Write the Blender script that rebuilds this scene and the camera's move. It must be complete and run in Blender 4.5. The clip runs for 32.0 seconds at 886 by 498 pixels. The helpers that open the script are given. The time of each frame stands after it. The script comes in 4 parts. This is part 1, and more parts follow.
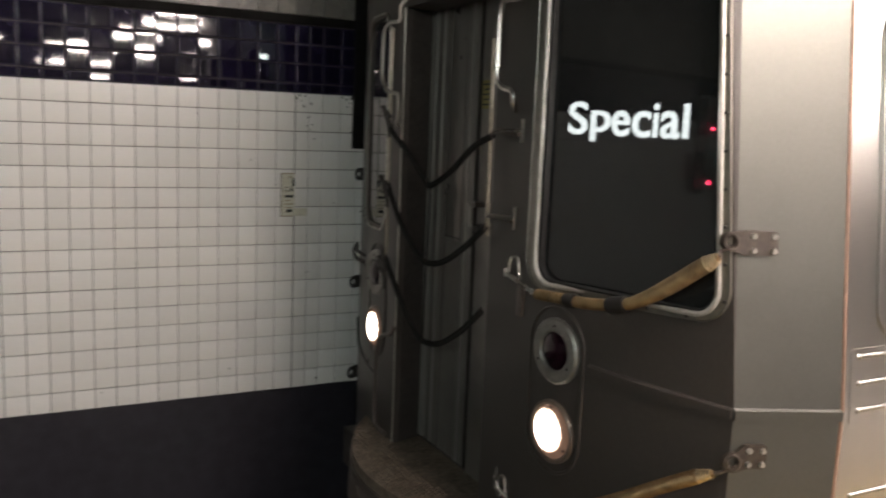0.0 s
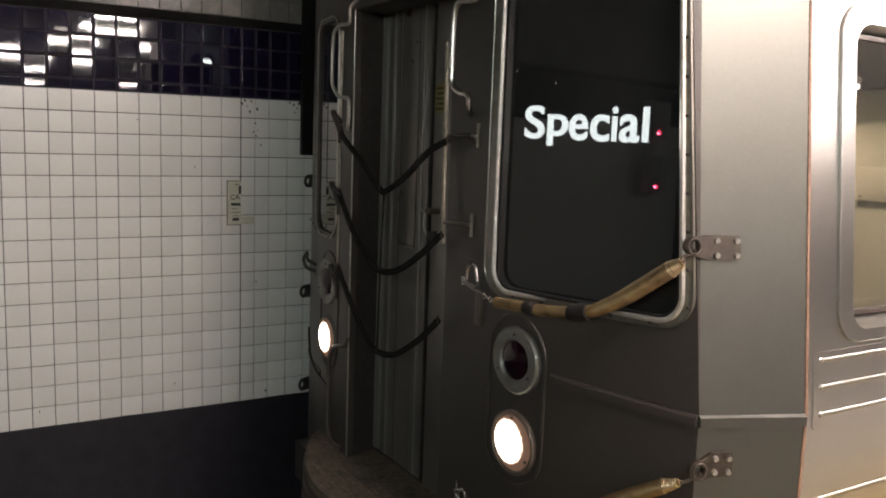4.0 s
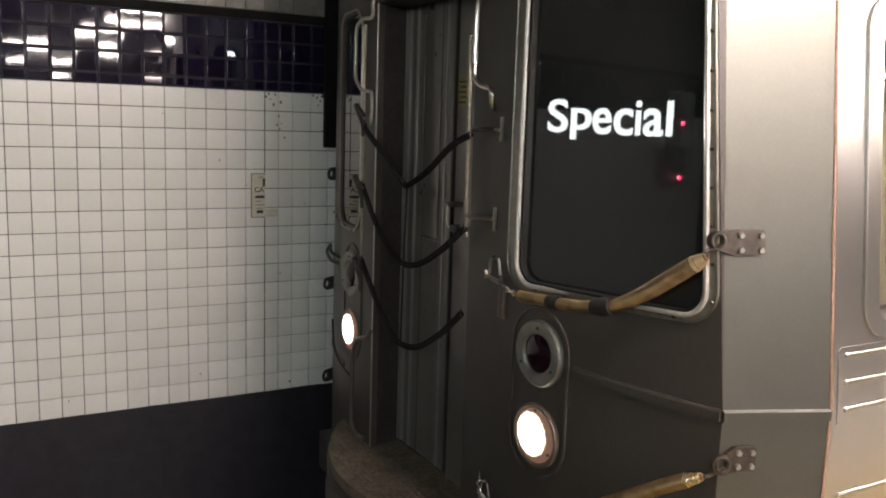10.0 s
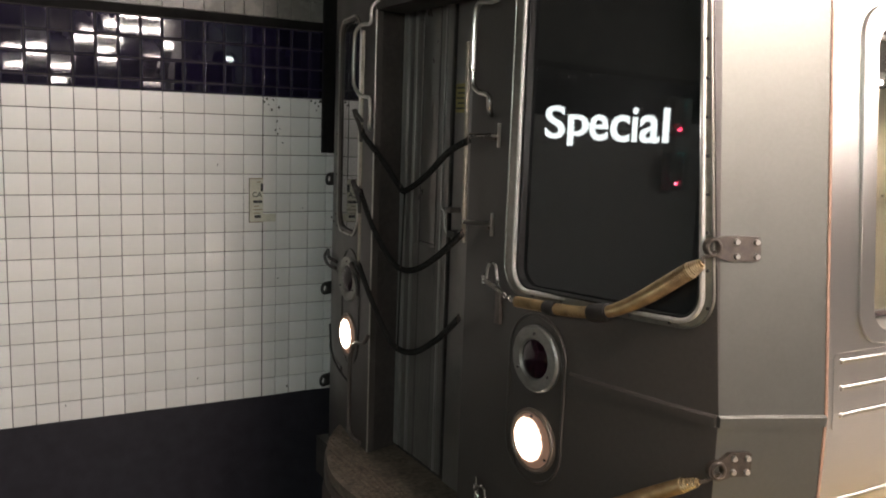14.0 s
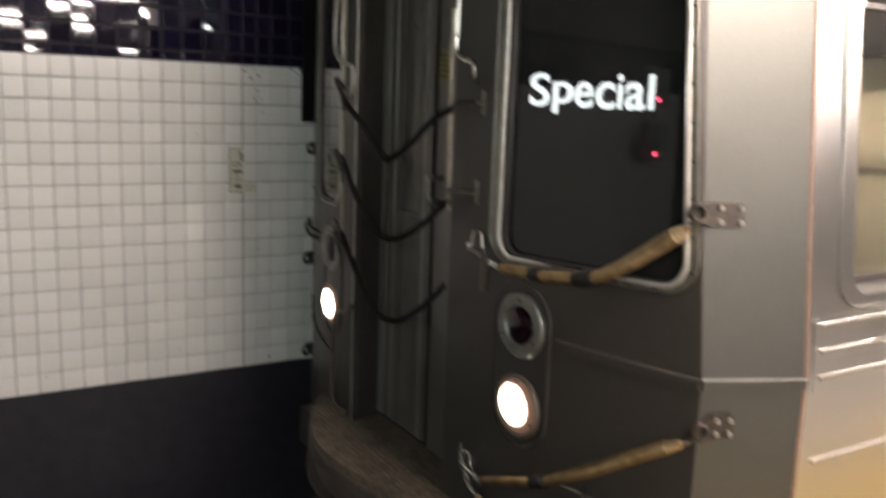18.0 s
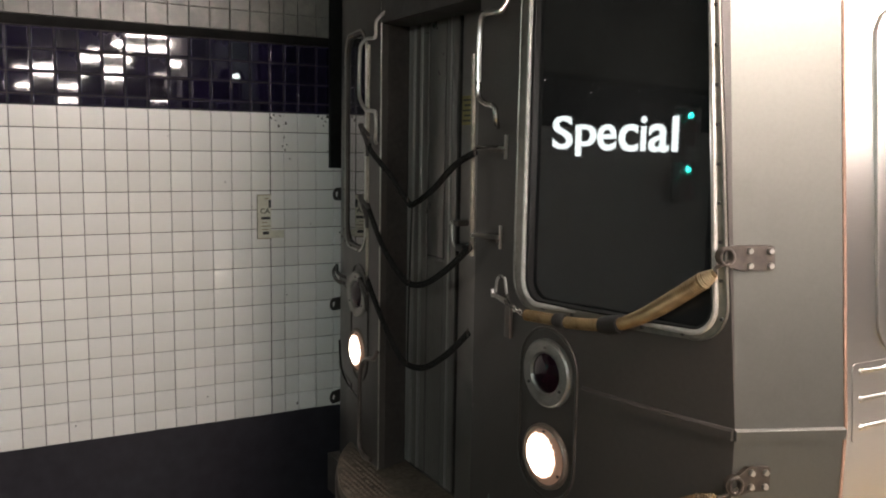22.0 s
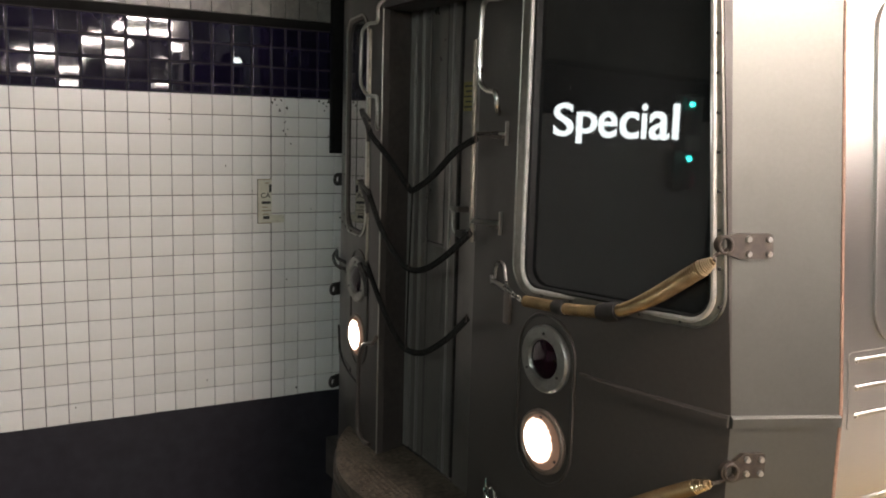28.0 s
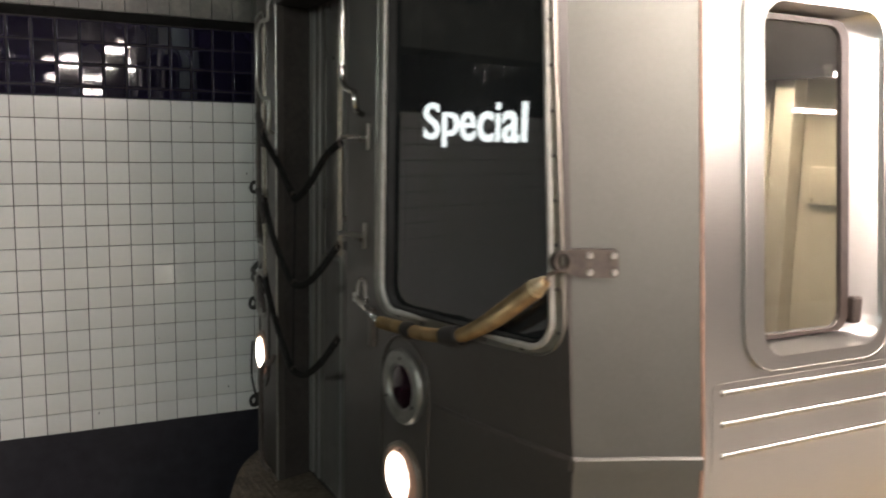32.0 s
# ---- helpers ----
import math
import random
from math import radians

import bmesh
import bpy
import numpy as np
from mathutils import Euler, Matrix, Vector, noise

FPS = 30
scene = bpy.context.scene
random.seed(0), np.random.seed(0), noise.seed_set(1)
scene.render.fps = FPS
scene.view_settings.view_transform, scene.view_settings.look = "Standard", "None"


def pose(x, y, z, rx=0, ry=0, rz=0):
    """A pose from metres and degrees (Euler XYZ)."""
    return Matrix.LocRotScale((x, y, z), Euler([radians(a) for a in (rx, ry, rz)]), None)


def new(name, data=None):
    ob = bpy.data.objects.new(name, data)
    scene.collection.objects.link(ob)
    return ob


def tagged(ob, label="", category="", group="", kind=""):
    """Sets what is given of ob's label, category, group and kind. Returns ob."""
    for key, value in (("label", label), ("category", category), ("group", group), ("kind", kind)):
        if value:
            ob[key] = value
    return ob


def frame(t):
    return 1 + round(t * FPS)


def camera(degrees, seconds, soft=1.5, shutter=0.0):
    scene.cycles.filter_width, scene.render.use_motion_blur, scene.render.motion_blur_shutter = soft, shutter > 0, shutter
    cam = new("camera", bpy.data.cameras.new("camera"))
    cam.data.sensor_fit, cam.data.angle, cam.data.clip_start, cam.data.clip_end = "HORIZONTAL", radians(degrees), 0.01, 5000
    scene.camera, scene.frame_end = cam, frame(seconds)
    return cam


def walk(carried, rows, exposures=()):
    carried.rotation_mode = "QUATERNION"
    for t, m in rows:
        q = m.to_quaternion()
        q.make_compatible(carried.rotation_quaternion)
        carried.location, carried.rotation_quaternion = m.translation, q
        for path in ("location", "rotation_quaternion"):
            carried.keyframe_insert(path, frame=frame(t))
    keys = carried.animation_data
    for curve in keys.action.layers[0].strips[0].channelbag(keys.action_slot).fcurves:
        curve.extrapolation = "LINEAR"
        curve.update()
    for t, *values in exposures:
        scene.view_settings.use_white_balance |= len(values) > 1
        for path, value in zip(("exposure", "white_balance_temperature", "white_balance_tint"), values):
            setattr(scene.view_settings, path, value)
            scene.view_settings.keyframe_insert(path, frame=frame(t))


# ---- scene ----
cam = camera(55.24, 32.0, soft=1.9, shutter=0.7)
# seconds, place of the eye (x along the track, y towards the track wall, z up from the platform), yaw, pitch, roll
PATH = [
    (0.0, -1.582, -1.462, 1.475, -27.20, -8.20, -2.32),
    (0.5, -1.610, -1.397, 1.492, -33.16, -8.86, -2.96),
    (0.7, -1.625, -1.380, 1.481, -35.20, -9.75, -3.90),
    (0.9, -1.636, -1.362, 1.469, -34.15, -8.25, -4.65),
    (1.0, -1.639, -1.358, 1.466, -33.15, -7.50, -4.86),
    (1.1, -1.632, -1.357, 1.464, -32.75, -7.25, -4.75),
    (1.5, -1.591, -1.354, 1.460, -32.34, -7.85, -3.99),
    (2.0, -1.594, -1.370, 1.466, -32.12, -6.85, -3.37),
    (2.5, -1.601, -1.377, 1.463, -31.95, -7.29, -3.40),
    (4.5, -1.566, -1.379, 1.475, -30.75, -7.67, -1.79),
    (5.0, -1.571, -1.385, 1.479, -31.84, -7.04, -2.75),
    (5.5, -1.583, -1.382, 1.468, -31.73, -7.84, -3.59),
    (6.0, -1.582, -1.378, 1.473, -30.85, -8.53, -3.23),
    (6.5, -1.587, -1.377, 1.471, -29.66, -10.00, -2.55),
    (7.0, -1.586, -1.378, 1.462, -28.66, -12.76, -2.73),
    (7.5, -1.591, -1.381, 1.464, -27.59, -14.60, -2.80),
    (8.0, -1.591, -1.384, 1.477, -28.72, -12.93, -2.33),
    (8.5, -1.588, -1.395, 1.489, -28.67, -9.53, -1.05),
    (9.0, -1.584, -1.395, 1.485, -28.78, -8.44, -1.62),
    (9.5, -1.586, -1.387, 1.482, -28.57, -8.66, -1.93),
    (10.0, -1.583, -1.386, 1.484, -29.42, -8.39, -1.83),
    (10.5, -1.583, -1.389, 1.486, -29.70, -8.50, -1.81),
    (11.0, -1.584, -1.387, 1.484, -29.48, -9.41, -1.73),
    (11.5, -1.584, -1.392, 1.484, -29.46, -9.62, -1.59),
    (12.0, -1.583, -1.391, 1.482, -29.62, -9.64, -1.40),
    (12.5, -1.579, -1.389, 1.484, -29.63, -9.65, -1.12),
    (13.0, -1.586, -1.393, 1.487, -29.94, -8.46, -1.37),
    (13.5, -1.587, -1.396, 1.487, -29.52, -7.98, -1.95),
    (15.5, -1.582, -1.380, 1.477, -30.92, -8.76, -2.66),
    (16.0, -1.581, -1.378, 1.471, -32.18, -8.86, -2.89),
    (16.5, -1.578, -1.383, 1.476, -32.41, -8.49, -2.63),
    (17.0, -1.583, -1.384, 1.479, -31.69, -8.61, -2.41),
    (17.5, -1.596, -1.386, 1.480, -34.04, -8.88, -1.97),
    (17.7, -1.604, -1.387, 1.478, -35.60, -9.45, -2.00),
    (17.8, -1.608, -1.387, 1.476, -34.40, -10.40, -2.02),
    (17.9, -1.611, -1.388, 1.474, -32.60, -10.70, -2.05),
    (18.0, -1.614, -1.388, 1.473, -31.11, -9.89, -2.06),
    (18.1, -1.606, -1.389, 1.476, -30.00, -9.05, -2.00),
    (18.2, -1.592, -1.390, 1.480, -28.75, -8.35, -1.90),
    (18.5, -1.549, -1.392, 1.492, -27.67, -7.36, -1.74),
    (19.0, -1.546, -1.363, 1.475, -30.22, -8.19, -1.83),
    (19.5, -1.545, -1.347, 1.477, -29.79, -8.80, -1.56),
    (20.0, -1.560, -1.366, 1.484, -28.43, -7.11, -1.20),
    (20.5, -1.563, -1.372, 1.485, -28.06, -6.83, -1.12),
    (21.0, -1.564, -1.374, 1.489, -27.58, -6.95, -1.11),
    (21.5, -1.557, -1.377, 1.485, -28.02, -7.11, -1.16),
    (22.0, -1.560, -1.369, 1.483, -28.93, -7.14, -1.01),
    (22.5, -1.560, -1.359, 1.485, -29.68, -7.42, -1.18),
    (23.0, -1.561, -1.358, 1.479, -29.31, -7.96, -1.64),
    (23.5, -1.569, -1.374, 1.479, -29.15, -7.88, -1.96),
    (24.0, -1.562, -1.373, 1.477, -29.11, -7.77, -1.86),
    (24.5, -1.567, -1.371, 1.478, -29.09, -7.85, -1.85),
    (25.0, -1.566, -1.376, 1.481, -28.88, -7.79, -1.62),
    (25.5, -1.567, -1.377, 1.479, -29.08, -7.74, -1.55),
    (27.5, -1.571, -1.372, 1.482, -28.64, -7.72, -1.69),
    (28.0, -1.564, -1.377, 1.479, -28.86, -8.01, -1.59),
    (28.5, -1.564, -1.374, 1.479, -29.09, -8.07, -1.65),
    (29.0, -1.570, -1.378, 1.474, -29.68, -8.10, -2.23),
    (29.5, -1.555, -1.382, 1.480, -29.52, -7.93, -2.01),
    (30.0, -1.567, -1.380, 1.481, -29.20, -8.04, -1.68),
    (30.5, -1.574, -1.381, 1.485, -29.14, -8.22, -1.49),
    (31.0, -1.574, -1.385, 1.490, -28.58, -8.11, -1.03),
    (31.5, -1.550, -1.384, 1.485, -27.85, -7.88, -0.85),
    (32.0, -1.528, -1.391, 1.482, -27.12, -7.64, -1.24),
]
EXPOSURE = [(0.0, -0.35), (5.0, -0.41), (6.0, -0.39), (6.5, -0.3), (7.0, -0.07), (7.5, 0.01), (8.0, 0.07), (8.5, 0.03), (9.5, -0.11), (31.0, -0.13), (32.0, -0.1)]
walk(cam, [(t, pose(x, y, z, 90 + p, r, yw)) for t, x, y, z, yw, p, r in PATH], EXPOSURE)

# ---------------------------------------------------------------- light
world = bpy.data.worlds.new("station_dark")
scene.world = world
world.use_nodes = True
world.node_tree.nodes["Background"].inputs[0].default_value = (0.5, 0.6, 0.7, 1)
world.node_tree.nodes["Background"].inputs[1].default_value = 0.004
scene.view_settings.exposure = 0.0


TUBES = [  # bare fluorescent tubes under the ceiling: x, y, z, kind
    (0.35, -1.15, 2.50, "edge"),
    (2.6, -1.15, 2.50, "edge"),
    (4.9, -1.15, 2.50, "edge"),
    (0.45, -3.2, 2.52, "dim"),
    (2.7, -3.2, 2.52, "dim"),
    # the next two are unseen, added to brighten the wall's left part
    (-2.1, -5.9, 2.52, "dim"),
    (-2.6, -11.4, 2.52, "dim"),
    (0.1, -5.9, 2.52, "dim"),
    (2.7, -5.9, 2.52, "dim"),
    (-0.1, -11.4, 2.52, "dim"),
    (2.7, -11.4, 2.52, "dim"),
    (5.0, -3.0, 2.62, "dim"),
    (6.9, -5.0, 2.80, "dim"),
    (-4.2, -3.2, 2.60, "cool"),
    (-6.6, -3.2, 2.60, "cool"),
]


# ---------------------------------------------------------------- materials
def mat(name, base, rough=0.5, metal=0.0, vary=0.15, grain=40.0, bump=0.15, coat=0.0, stain=None, stain_scale=3.0,
        stretch=(1, 1, 1), spec=0.5, per_piece=0.0, rough_vary=0.15):
    """A surface with variation at two scales, fine relief and some dirt."""
    m = bpy.data.materials.new(name)
    m.use_nodes = True
    nt = m.node_tree
    b = nt.nodes["Principled BSDF"]
    tc = nt.nodes.new("ShaderNodeTexCoord")
    mp = nt.nodes.new("ShaderNodeMapping")
    mp.inputs["Scale"].default_value = stretch
    nt.links.new(tc.outputs["Object"], mp.inputs[0])
    n1 = nt.nodes.new("ShaderNodeTexNoise")
    n1.inputs["Scale"].default_value, n1.inputs["Detail"].default_value = grain, 6
    n2 = nt.nodes.new("ShaderNodeTexNoise")
    n2.inputs["Scale"].default_value, n2.inputs["Detail"].default_value = stain_scale, 8
    n2.inputs["Roughness"].default_value = 0.65
    nt.links.new(mp.outputs[0], n1.inputs["Vector"])
    nt.links.new(tc.outputs["Object"], n2.inputs["Vector"])
    r1 = nt.nodes.new("ShaderNodeMapRange")
    r1.inputs["From Min"].default_value, r1.inputs["From Max"].default_value = 0.3, 0.7
    r1.inputs["To Min"].default_value, r1.inputs["To Max"].default_value = 1 - vary, 1 + vary
    nt.links.new(n1.outputs["Fac"], r1.inputs["Value"])
    base_node = nt.nodes.new("ShaderNodeMix")
    base_node.data_type = "RGBA"
    base_node.inputs["A"].default_value = (*base, 1)
    base_node.inputs["B"].default_value = (*(stain or [c * 0.7 for c in base]), 1)
    r2 = nt.nodes.new("ShaderNodeMapRange")
    r2.inputs["From Min"].default_value, r2.inputs["From Max"].default_value = 0.48, 0.75
    nt.links.new(n2.outputs["Fac"], r2.inputs["Value"])
    nt.links.new(r2.outputs[0], base_node.inputs["Factor"])
    mul = nt.nodes.new("ShaderNodeMix")
    mul.data_type, mul.blend_type = "RGBA", "MULTIPLY"
    mul.inputs["Factor"].default_value = 1
    nt.links.new(base_node.outputs["Result"], mul.inputs["A"])
    nt.links.new(r1.outputs[0], mul.inputs["B"])
    out = mul.outputs["Result"]
    if per_piece:
        oi = nt.nodes.new("ShaderNodeObjectInfo")
        r3 = nt.nodes.new("ShaderNodeMapRange")
        r3.inputs["To Min"].default_value, r3.inputs["To Max"].default_value = 1 - per_piece, 1 + per_piece
        nt.links.new(oi.outputs["Random"], r3.inputs["Value"])
        m2 = nt.nodes.new("ShaderNodeMix")
        m2.data_type, m2.blend_type = "RGBA", "MULTIPLY"
        m2.inputs["Factor"].default_value = 1
        nt.links.new(out, m2.inputs["A"])
        nt.links.new(r3.outputs[0], m2.inputs["B"])
        out = m2.outputs["Result"]
    nt.links.new(out, b.inputs["Base Color"])
    rr = nt.nodes.new("ShaderNodeMapRange")
    rr.inputs["From Min"].default_value, rr.inputs["From Max"].default_value = 0.3, 0.7
    rr.inputs["To Min"].default_value = max(0.02, rough - rough_vary * rough)
    rr.inputs["To Max"].default_value = min(1, rough + rough_vary * rough)
    nt.links.new(n2.outputs["Fac"], rr.inputs["Value"])
    nt.links.new(rr.outputs[0], b.inputs["Roughness"])
    b.inputs["Metallic"].default_value = metal
    b.inputs["Specular IOR Level"].default_value = spec
    b.inputs["Coat Weight"].default_value = coat
    if bump:
        bp = nt.nodes.new("ShaderNodeBump")
        bp.inputs["Strength"].default_value, bp.inputs["Distance"].default_value = bump, 0.002
        nt.links.new(n1.outputs["Fac"], bp.inputs["Height"])
        nt.links.new(bp.outputs[0], b.inputs["Normal"])
    return m


def glow(name, colour, strength):
    m = bpy.data.materials.new(name)
    m.use_nodes = True
    b = m.node_tree.nodes["Principled BSDF"]
    b.inputs["Base Color"].default_value = (*[c * 0.5 for c in colour], 1)
    b.inputs["Emission Color"].default_value = (*colour, 1)
    b.inputs["Emission Strength"].default_value = strength
    return m


def glass_mat(name, tint, alpha_mix, rough=0.0, film=0.02):
    """Tinted glazing: a clear mirror-like skin over a see-through pane."""
    m = bpy.data.materials.new(name)
    m.use_nodes = True
    nt = m.node_tree
    nt.nodes.remove(nt.nodes["Principled BSDF"])
    tr = nt.nodes.new("ShaderNodeBsdfTransparent")
    tr.inputs[0].default_value = (*tint, 1)
    gl = nt.nodes.new("ShaderNodeBsdfGlossy")
    gl.inputs["Roughness"].default_value = rough
    fr = nt.nodes.new("ShaderNodeLayerWeight")
    fr.inputs[0].default_value = 0.5
    pw = nt.nodes.new("ShaderNodeMath")
    pw.operation, pw.inputs[1].default_value = "POWER", 4.0
    ad = nt.nodes.new("ShaderNodeMath")
    ad.use_clamp, ad.inputs[1].default_value = True, alpha_mix
    mx = nt.nodes.new("ShaderNodeMixShader")
    nt.links.new(fr.outputs["Facing"], pw.inputs[0])
    nt.links.new(pw.outputs[0], ad.inputs[0])
    nt.links.new(ad.outputs[0], mx.inputs[0])
    nt.links.new(tr.outputs[0], mx.inputs[1])
    nt.links.new(gl.outputs[0], mx.inputs[2])
    dirt = nt.nodes.new("ShaderNodeBsdfDiffuse")  # film of dust on the pane
    tc = nt.nodes.new("ShaderNodeTexCoord")
    ns = nt.nodes.new("ShaderNodeTexNoise")
    ns.inputs["Scale"].default_value, ns.inputs["Detail"].default_value = 3.0, 6
    mr = nt.nodes.new("ShaderNodeMapRange")
    mr.inputs["From Min"].default_value, mr.inputs["From Max"].default_value = 0.3, 0.7
    mr.inputs["To Min"].default_value, mr.inputs["To Max"].default_value = film * 0.75, film * 1.3
    nt.links.new(tc.outputs["Object"], ns.inputs["Vector"])
    nt.links.new(ns.outputs["Fac"], mr.inputs["Value"])
    nt.links.new(mr.outputs[0], dirt.inputs[0])
    both = nt.nodes.new("ShaderNodeAddShader")
    nt.links.new(mx.outputs[0], both.inputs[0])
    nt.links.new(dirt.outputs[0], both.inputs[1])
    nt.links.new(both.outputs[0], nt.nodes["Material Output"].inputs[0])
    return m


WHITE_TILE = mat("white_glazed_tile", (0.75, 0.72, 0.70), 0.16, vary=0.03, grain=25, bump=0.05, stain=(0.66, 0.63, 0.56), stain_scale=2.0, per_piece=0.05)
# much darker base for the tiles above the blue band
UPPER_TILE = mat("dark_grey_tile", (0.13, 0.122, 0.11), 0.35, vary=0.08, grain=30, bump=0.05, stain=(0.28, 0.26, 0.23), stain_scale=5)
BLUE_TILE = mat("dark_blue_glazed_tile", (0.008, 0.006, 0.019), 0.035, vary=0.1, grain=14, bump=0.06, per_piece=0.3)
MATTE_BLACK = mat("matte_black", (0.009, 0.008, 0.0078), 0.75, spec=0.1, vary=0.3, grain=25, bump=0.3)
BLUE_EDGE = mat("worn_blue_tile_edge", (0.016, 0.013, 0.030), 0.20, vary=0.2, grain=30, bump=0.1)
GROUT = mat("dirty_grout", (0.050, 0.044, 0.038), 0.9, vary=0.35, grain=60, stain=(0.07, 0.06, 0.05))
NAVY_PAINT = mat("black_painted_plaster", (0.022, 0.020, 0.026), 0.42, vary=0.25, grain=12, bump=0.5, stain=(0.02, 0.02, 0.026), stain_scale=1.6)
MASK_PAINT = mat("charcoal_enamel", (0.041, 0.0357, 0.0322), 0.38, spec=0.26, vary=0.06, grain=70, bump=0.08, stain=(0.038, 0.031, 0.027), stain_scale=2.2)
DARK_STEEL = mat("grimy_dark_steel", (0.066, 0.050, 0.042), 0.5, vary=0.2, grain=45, bump=0.25, stain=(0.02, 0.018, 0.016))
BLACK_IRON = mat("sooty_iron", (0.026, 0.021, 0.019), 0.65, vary=0.3, grain=40, bump=0.4)
CORNER_PAINT = mat("silver_grey_enamel", (0.096, 0.0965, 0.087), 0.46, metal=0.9, rough_vary=0.02, vary=0.03, grain=90, bump=0.05, stain=(0.086, 0.0865, 0.077), stain_scale=2.5)
STAINLESS = mat("brushed_stainless", (0.386, 0.377, 0.357), 0.28, metal=0.95, rough_vary=0.0, vary=0.03, grain=30, bump=0.0, stretch=(1, 1, 30), stain=(0.405, 0.38, 0.35), stain_scale=2)
CHROME = mat("worn_chrome", (0.48, 0.465, 0.435), 0.28, metal=1.0, vary=0.08, grain=60, bump=0.05)
ALUMINIUM = mat("dull_aluminium", (0.36, 0.35, 0.32), 0.38, metal=0.85, vary=0.08, grain=60, bump=0.1, stain=(0.3, 0.27, 0.24), stain_scale=9)
RAIL_STEEL = mat("grimy_rail_steel", (0.24, 0.215, 0.175), 0.5, metal=0.55, vary=0.2, grain=40, bump=0.2, stain=(0.12, 0.10, 0.08), stain_scale=9)
BRASS = mat("tarnished_brass_spring", (0.212, 0.141, 0.070), 0.42, metal=0.8, vary=0.25, grain=30, bump=0.1, stain=(0.10, 0.066, 0.032), stain_scale=14)
BRIGHT_BRASS = mat("polished_brass_wire", (0.68, 0.55, 0.36), 0.28, metal=0.95, vary=0.1)
BLACK_SPRING = mat("blackened_spring", (0.009, 0.0085, 0.008), 0.6, metal=0.0, spec=0.12, vary=0.2)
TAPE = mat("black_tape", (0.013, 0.011, 0.010), 0.65, spec=0.25, vary=0.25, grain=80, bump=0.4)
HOSE = mat("dirty_red_hose", (0.040, 0.022, 0.020), 0.6, vary=0.3, grain=30, bump=0.5, stain=(0.055, 0.046, 0.042), stain_scale=9)
GASKET = mat("brown_rubber_gasket", (0.030, 0.020, 0.016), 0.5, vary=0.2, grain=60)
RUBBER = mat("black_rubber", (0.011, 0.010, 0.010), 0.7, spec=0.15, vary=0.2, grain=80)
DOOR_STEEL = mat("fluted_door_steel", (0.148, 0.134, 0.124), 0.28, metal=0.5, rough_vary=0.03, vary=0.05, grain=30, stretch=(1, 1, 0.05), bump=0.015, stain=(0.09, 0.085, 0.078))
# lighter copy of the door steel for one stile and the beads
BRIGHT_FLUTE = mat("lighter_door_steel", (0.30, 0.29, 0.27), 0.30, metal=0.6, rough_vary=0.03, vary=0.06, grain=30, stretch=(1, 1, 0.05), bump=0.01)
LEDGE = mat("worn_tread_plate", (0.092, 0.070, 0.050), 0.75, vary=0.45, grain=45, bump=0.6, stain=(0.04, 0.032, 0.027), stain_scale=9)
CONCRETE = mat("grey_platform_concrete", (0.27, 0.257, 0.234), 0.75, vary=0.15, grain=30, bump=0.3)
YELLOW = mat("yellow_edge_strip", (0.42, 0.29, 0.07), 0.6, vary=0.15, grain=40, bump=0.4)
BACK_WALL = mat("dim_back_wall", (0.015, 0.015, 0.015), 0.8, vary=0.2, grain=8)
TUNNEL = mat("dark_tunnel_mouth", (0.20, 0.20, 0.20), 0.9, vary=0.2, grain=3, bump=0.0)
BATTEN = mat("white_enamel", (0.7, 0.7, 0.66), 0.4)
CEILING = mat("sooty_painted_ceiling", (0.008, 0.008, 0.008), 0.7, vary=0.1, grain=10)
BALLAST = mat("oily_track_bed", (0.035, 0.03, 0.027), 0.8, vary=0.35, grain=15, bump=1.0)
CAB_PANEL = mat("beige_cab_panel", (0.50, 0.43, 0.33), 0.5, vary=0.05, grain=20, stain=(0.42, 0.35, 0.26))
PANEL_DARK = mat("dark_brown_panel", (0.006, 0.0045, 0.0035), 0.8, spec=0.1, vary=0.2)
CAB_PALE = mat("pale_cab_plate", (0.55, 0.48, 0.38), 0.5, vary=0.05)
CAB_DARK = mat("cab_black", (0.02, 0.02, 0.022), 0.8, vary=0.1, bump=0.0)
COPPER_SEAL = mat("rust_brown_sealant", (0.19, 0.11, 0.075), 0.7, vary=0.2, grain=60)
RED_LENS = mat("dark_red_lens", (0.010, 0.003, 0.006), 0.12, spec=0.3, vary=0.1)
LAMP_GLOW = glow("headlight_glow", (1.0, 0.88, 0.70), 40)
TAIL_RING = mat("dull_cast_ring", (0.21, 0.205, 0.19), 0.42, metal=0.7, vary=0.12, grain=60, bump=0.15, stain=(0.13, 0.12, 0.105), stain_scale=14)
BEAD = mat("rubbed_aluminium_bead", (0.46, 0.44, 0.41), 0.45, metal=0.6, vary=0.12, grain=50, bump=0.1, stain=(0.34, 0.31, 0.27), stain_scale=9)
# lighter copy of the frame metal, with the platform light painted in
FRAME_LIT = mat("lit_frame_metal", (0.25, 0.235, 0.20), 0.42, metal=0.8, vary=0.12, grain=50, bump=0.1, stain=(0.22, 0.19, 0.15), stain_scale=9)
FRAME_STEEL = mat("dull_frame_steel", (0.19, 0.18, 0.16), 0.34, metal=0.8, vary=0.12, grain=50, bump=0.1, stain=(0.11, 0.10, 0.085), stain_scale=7)


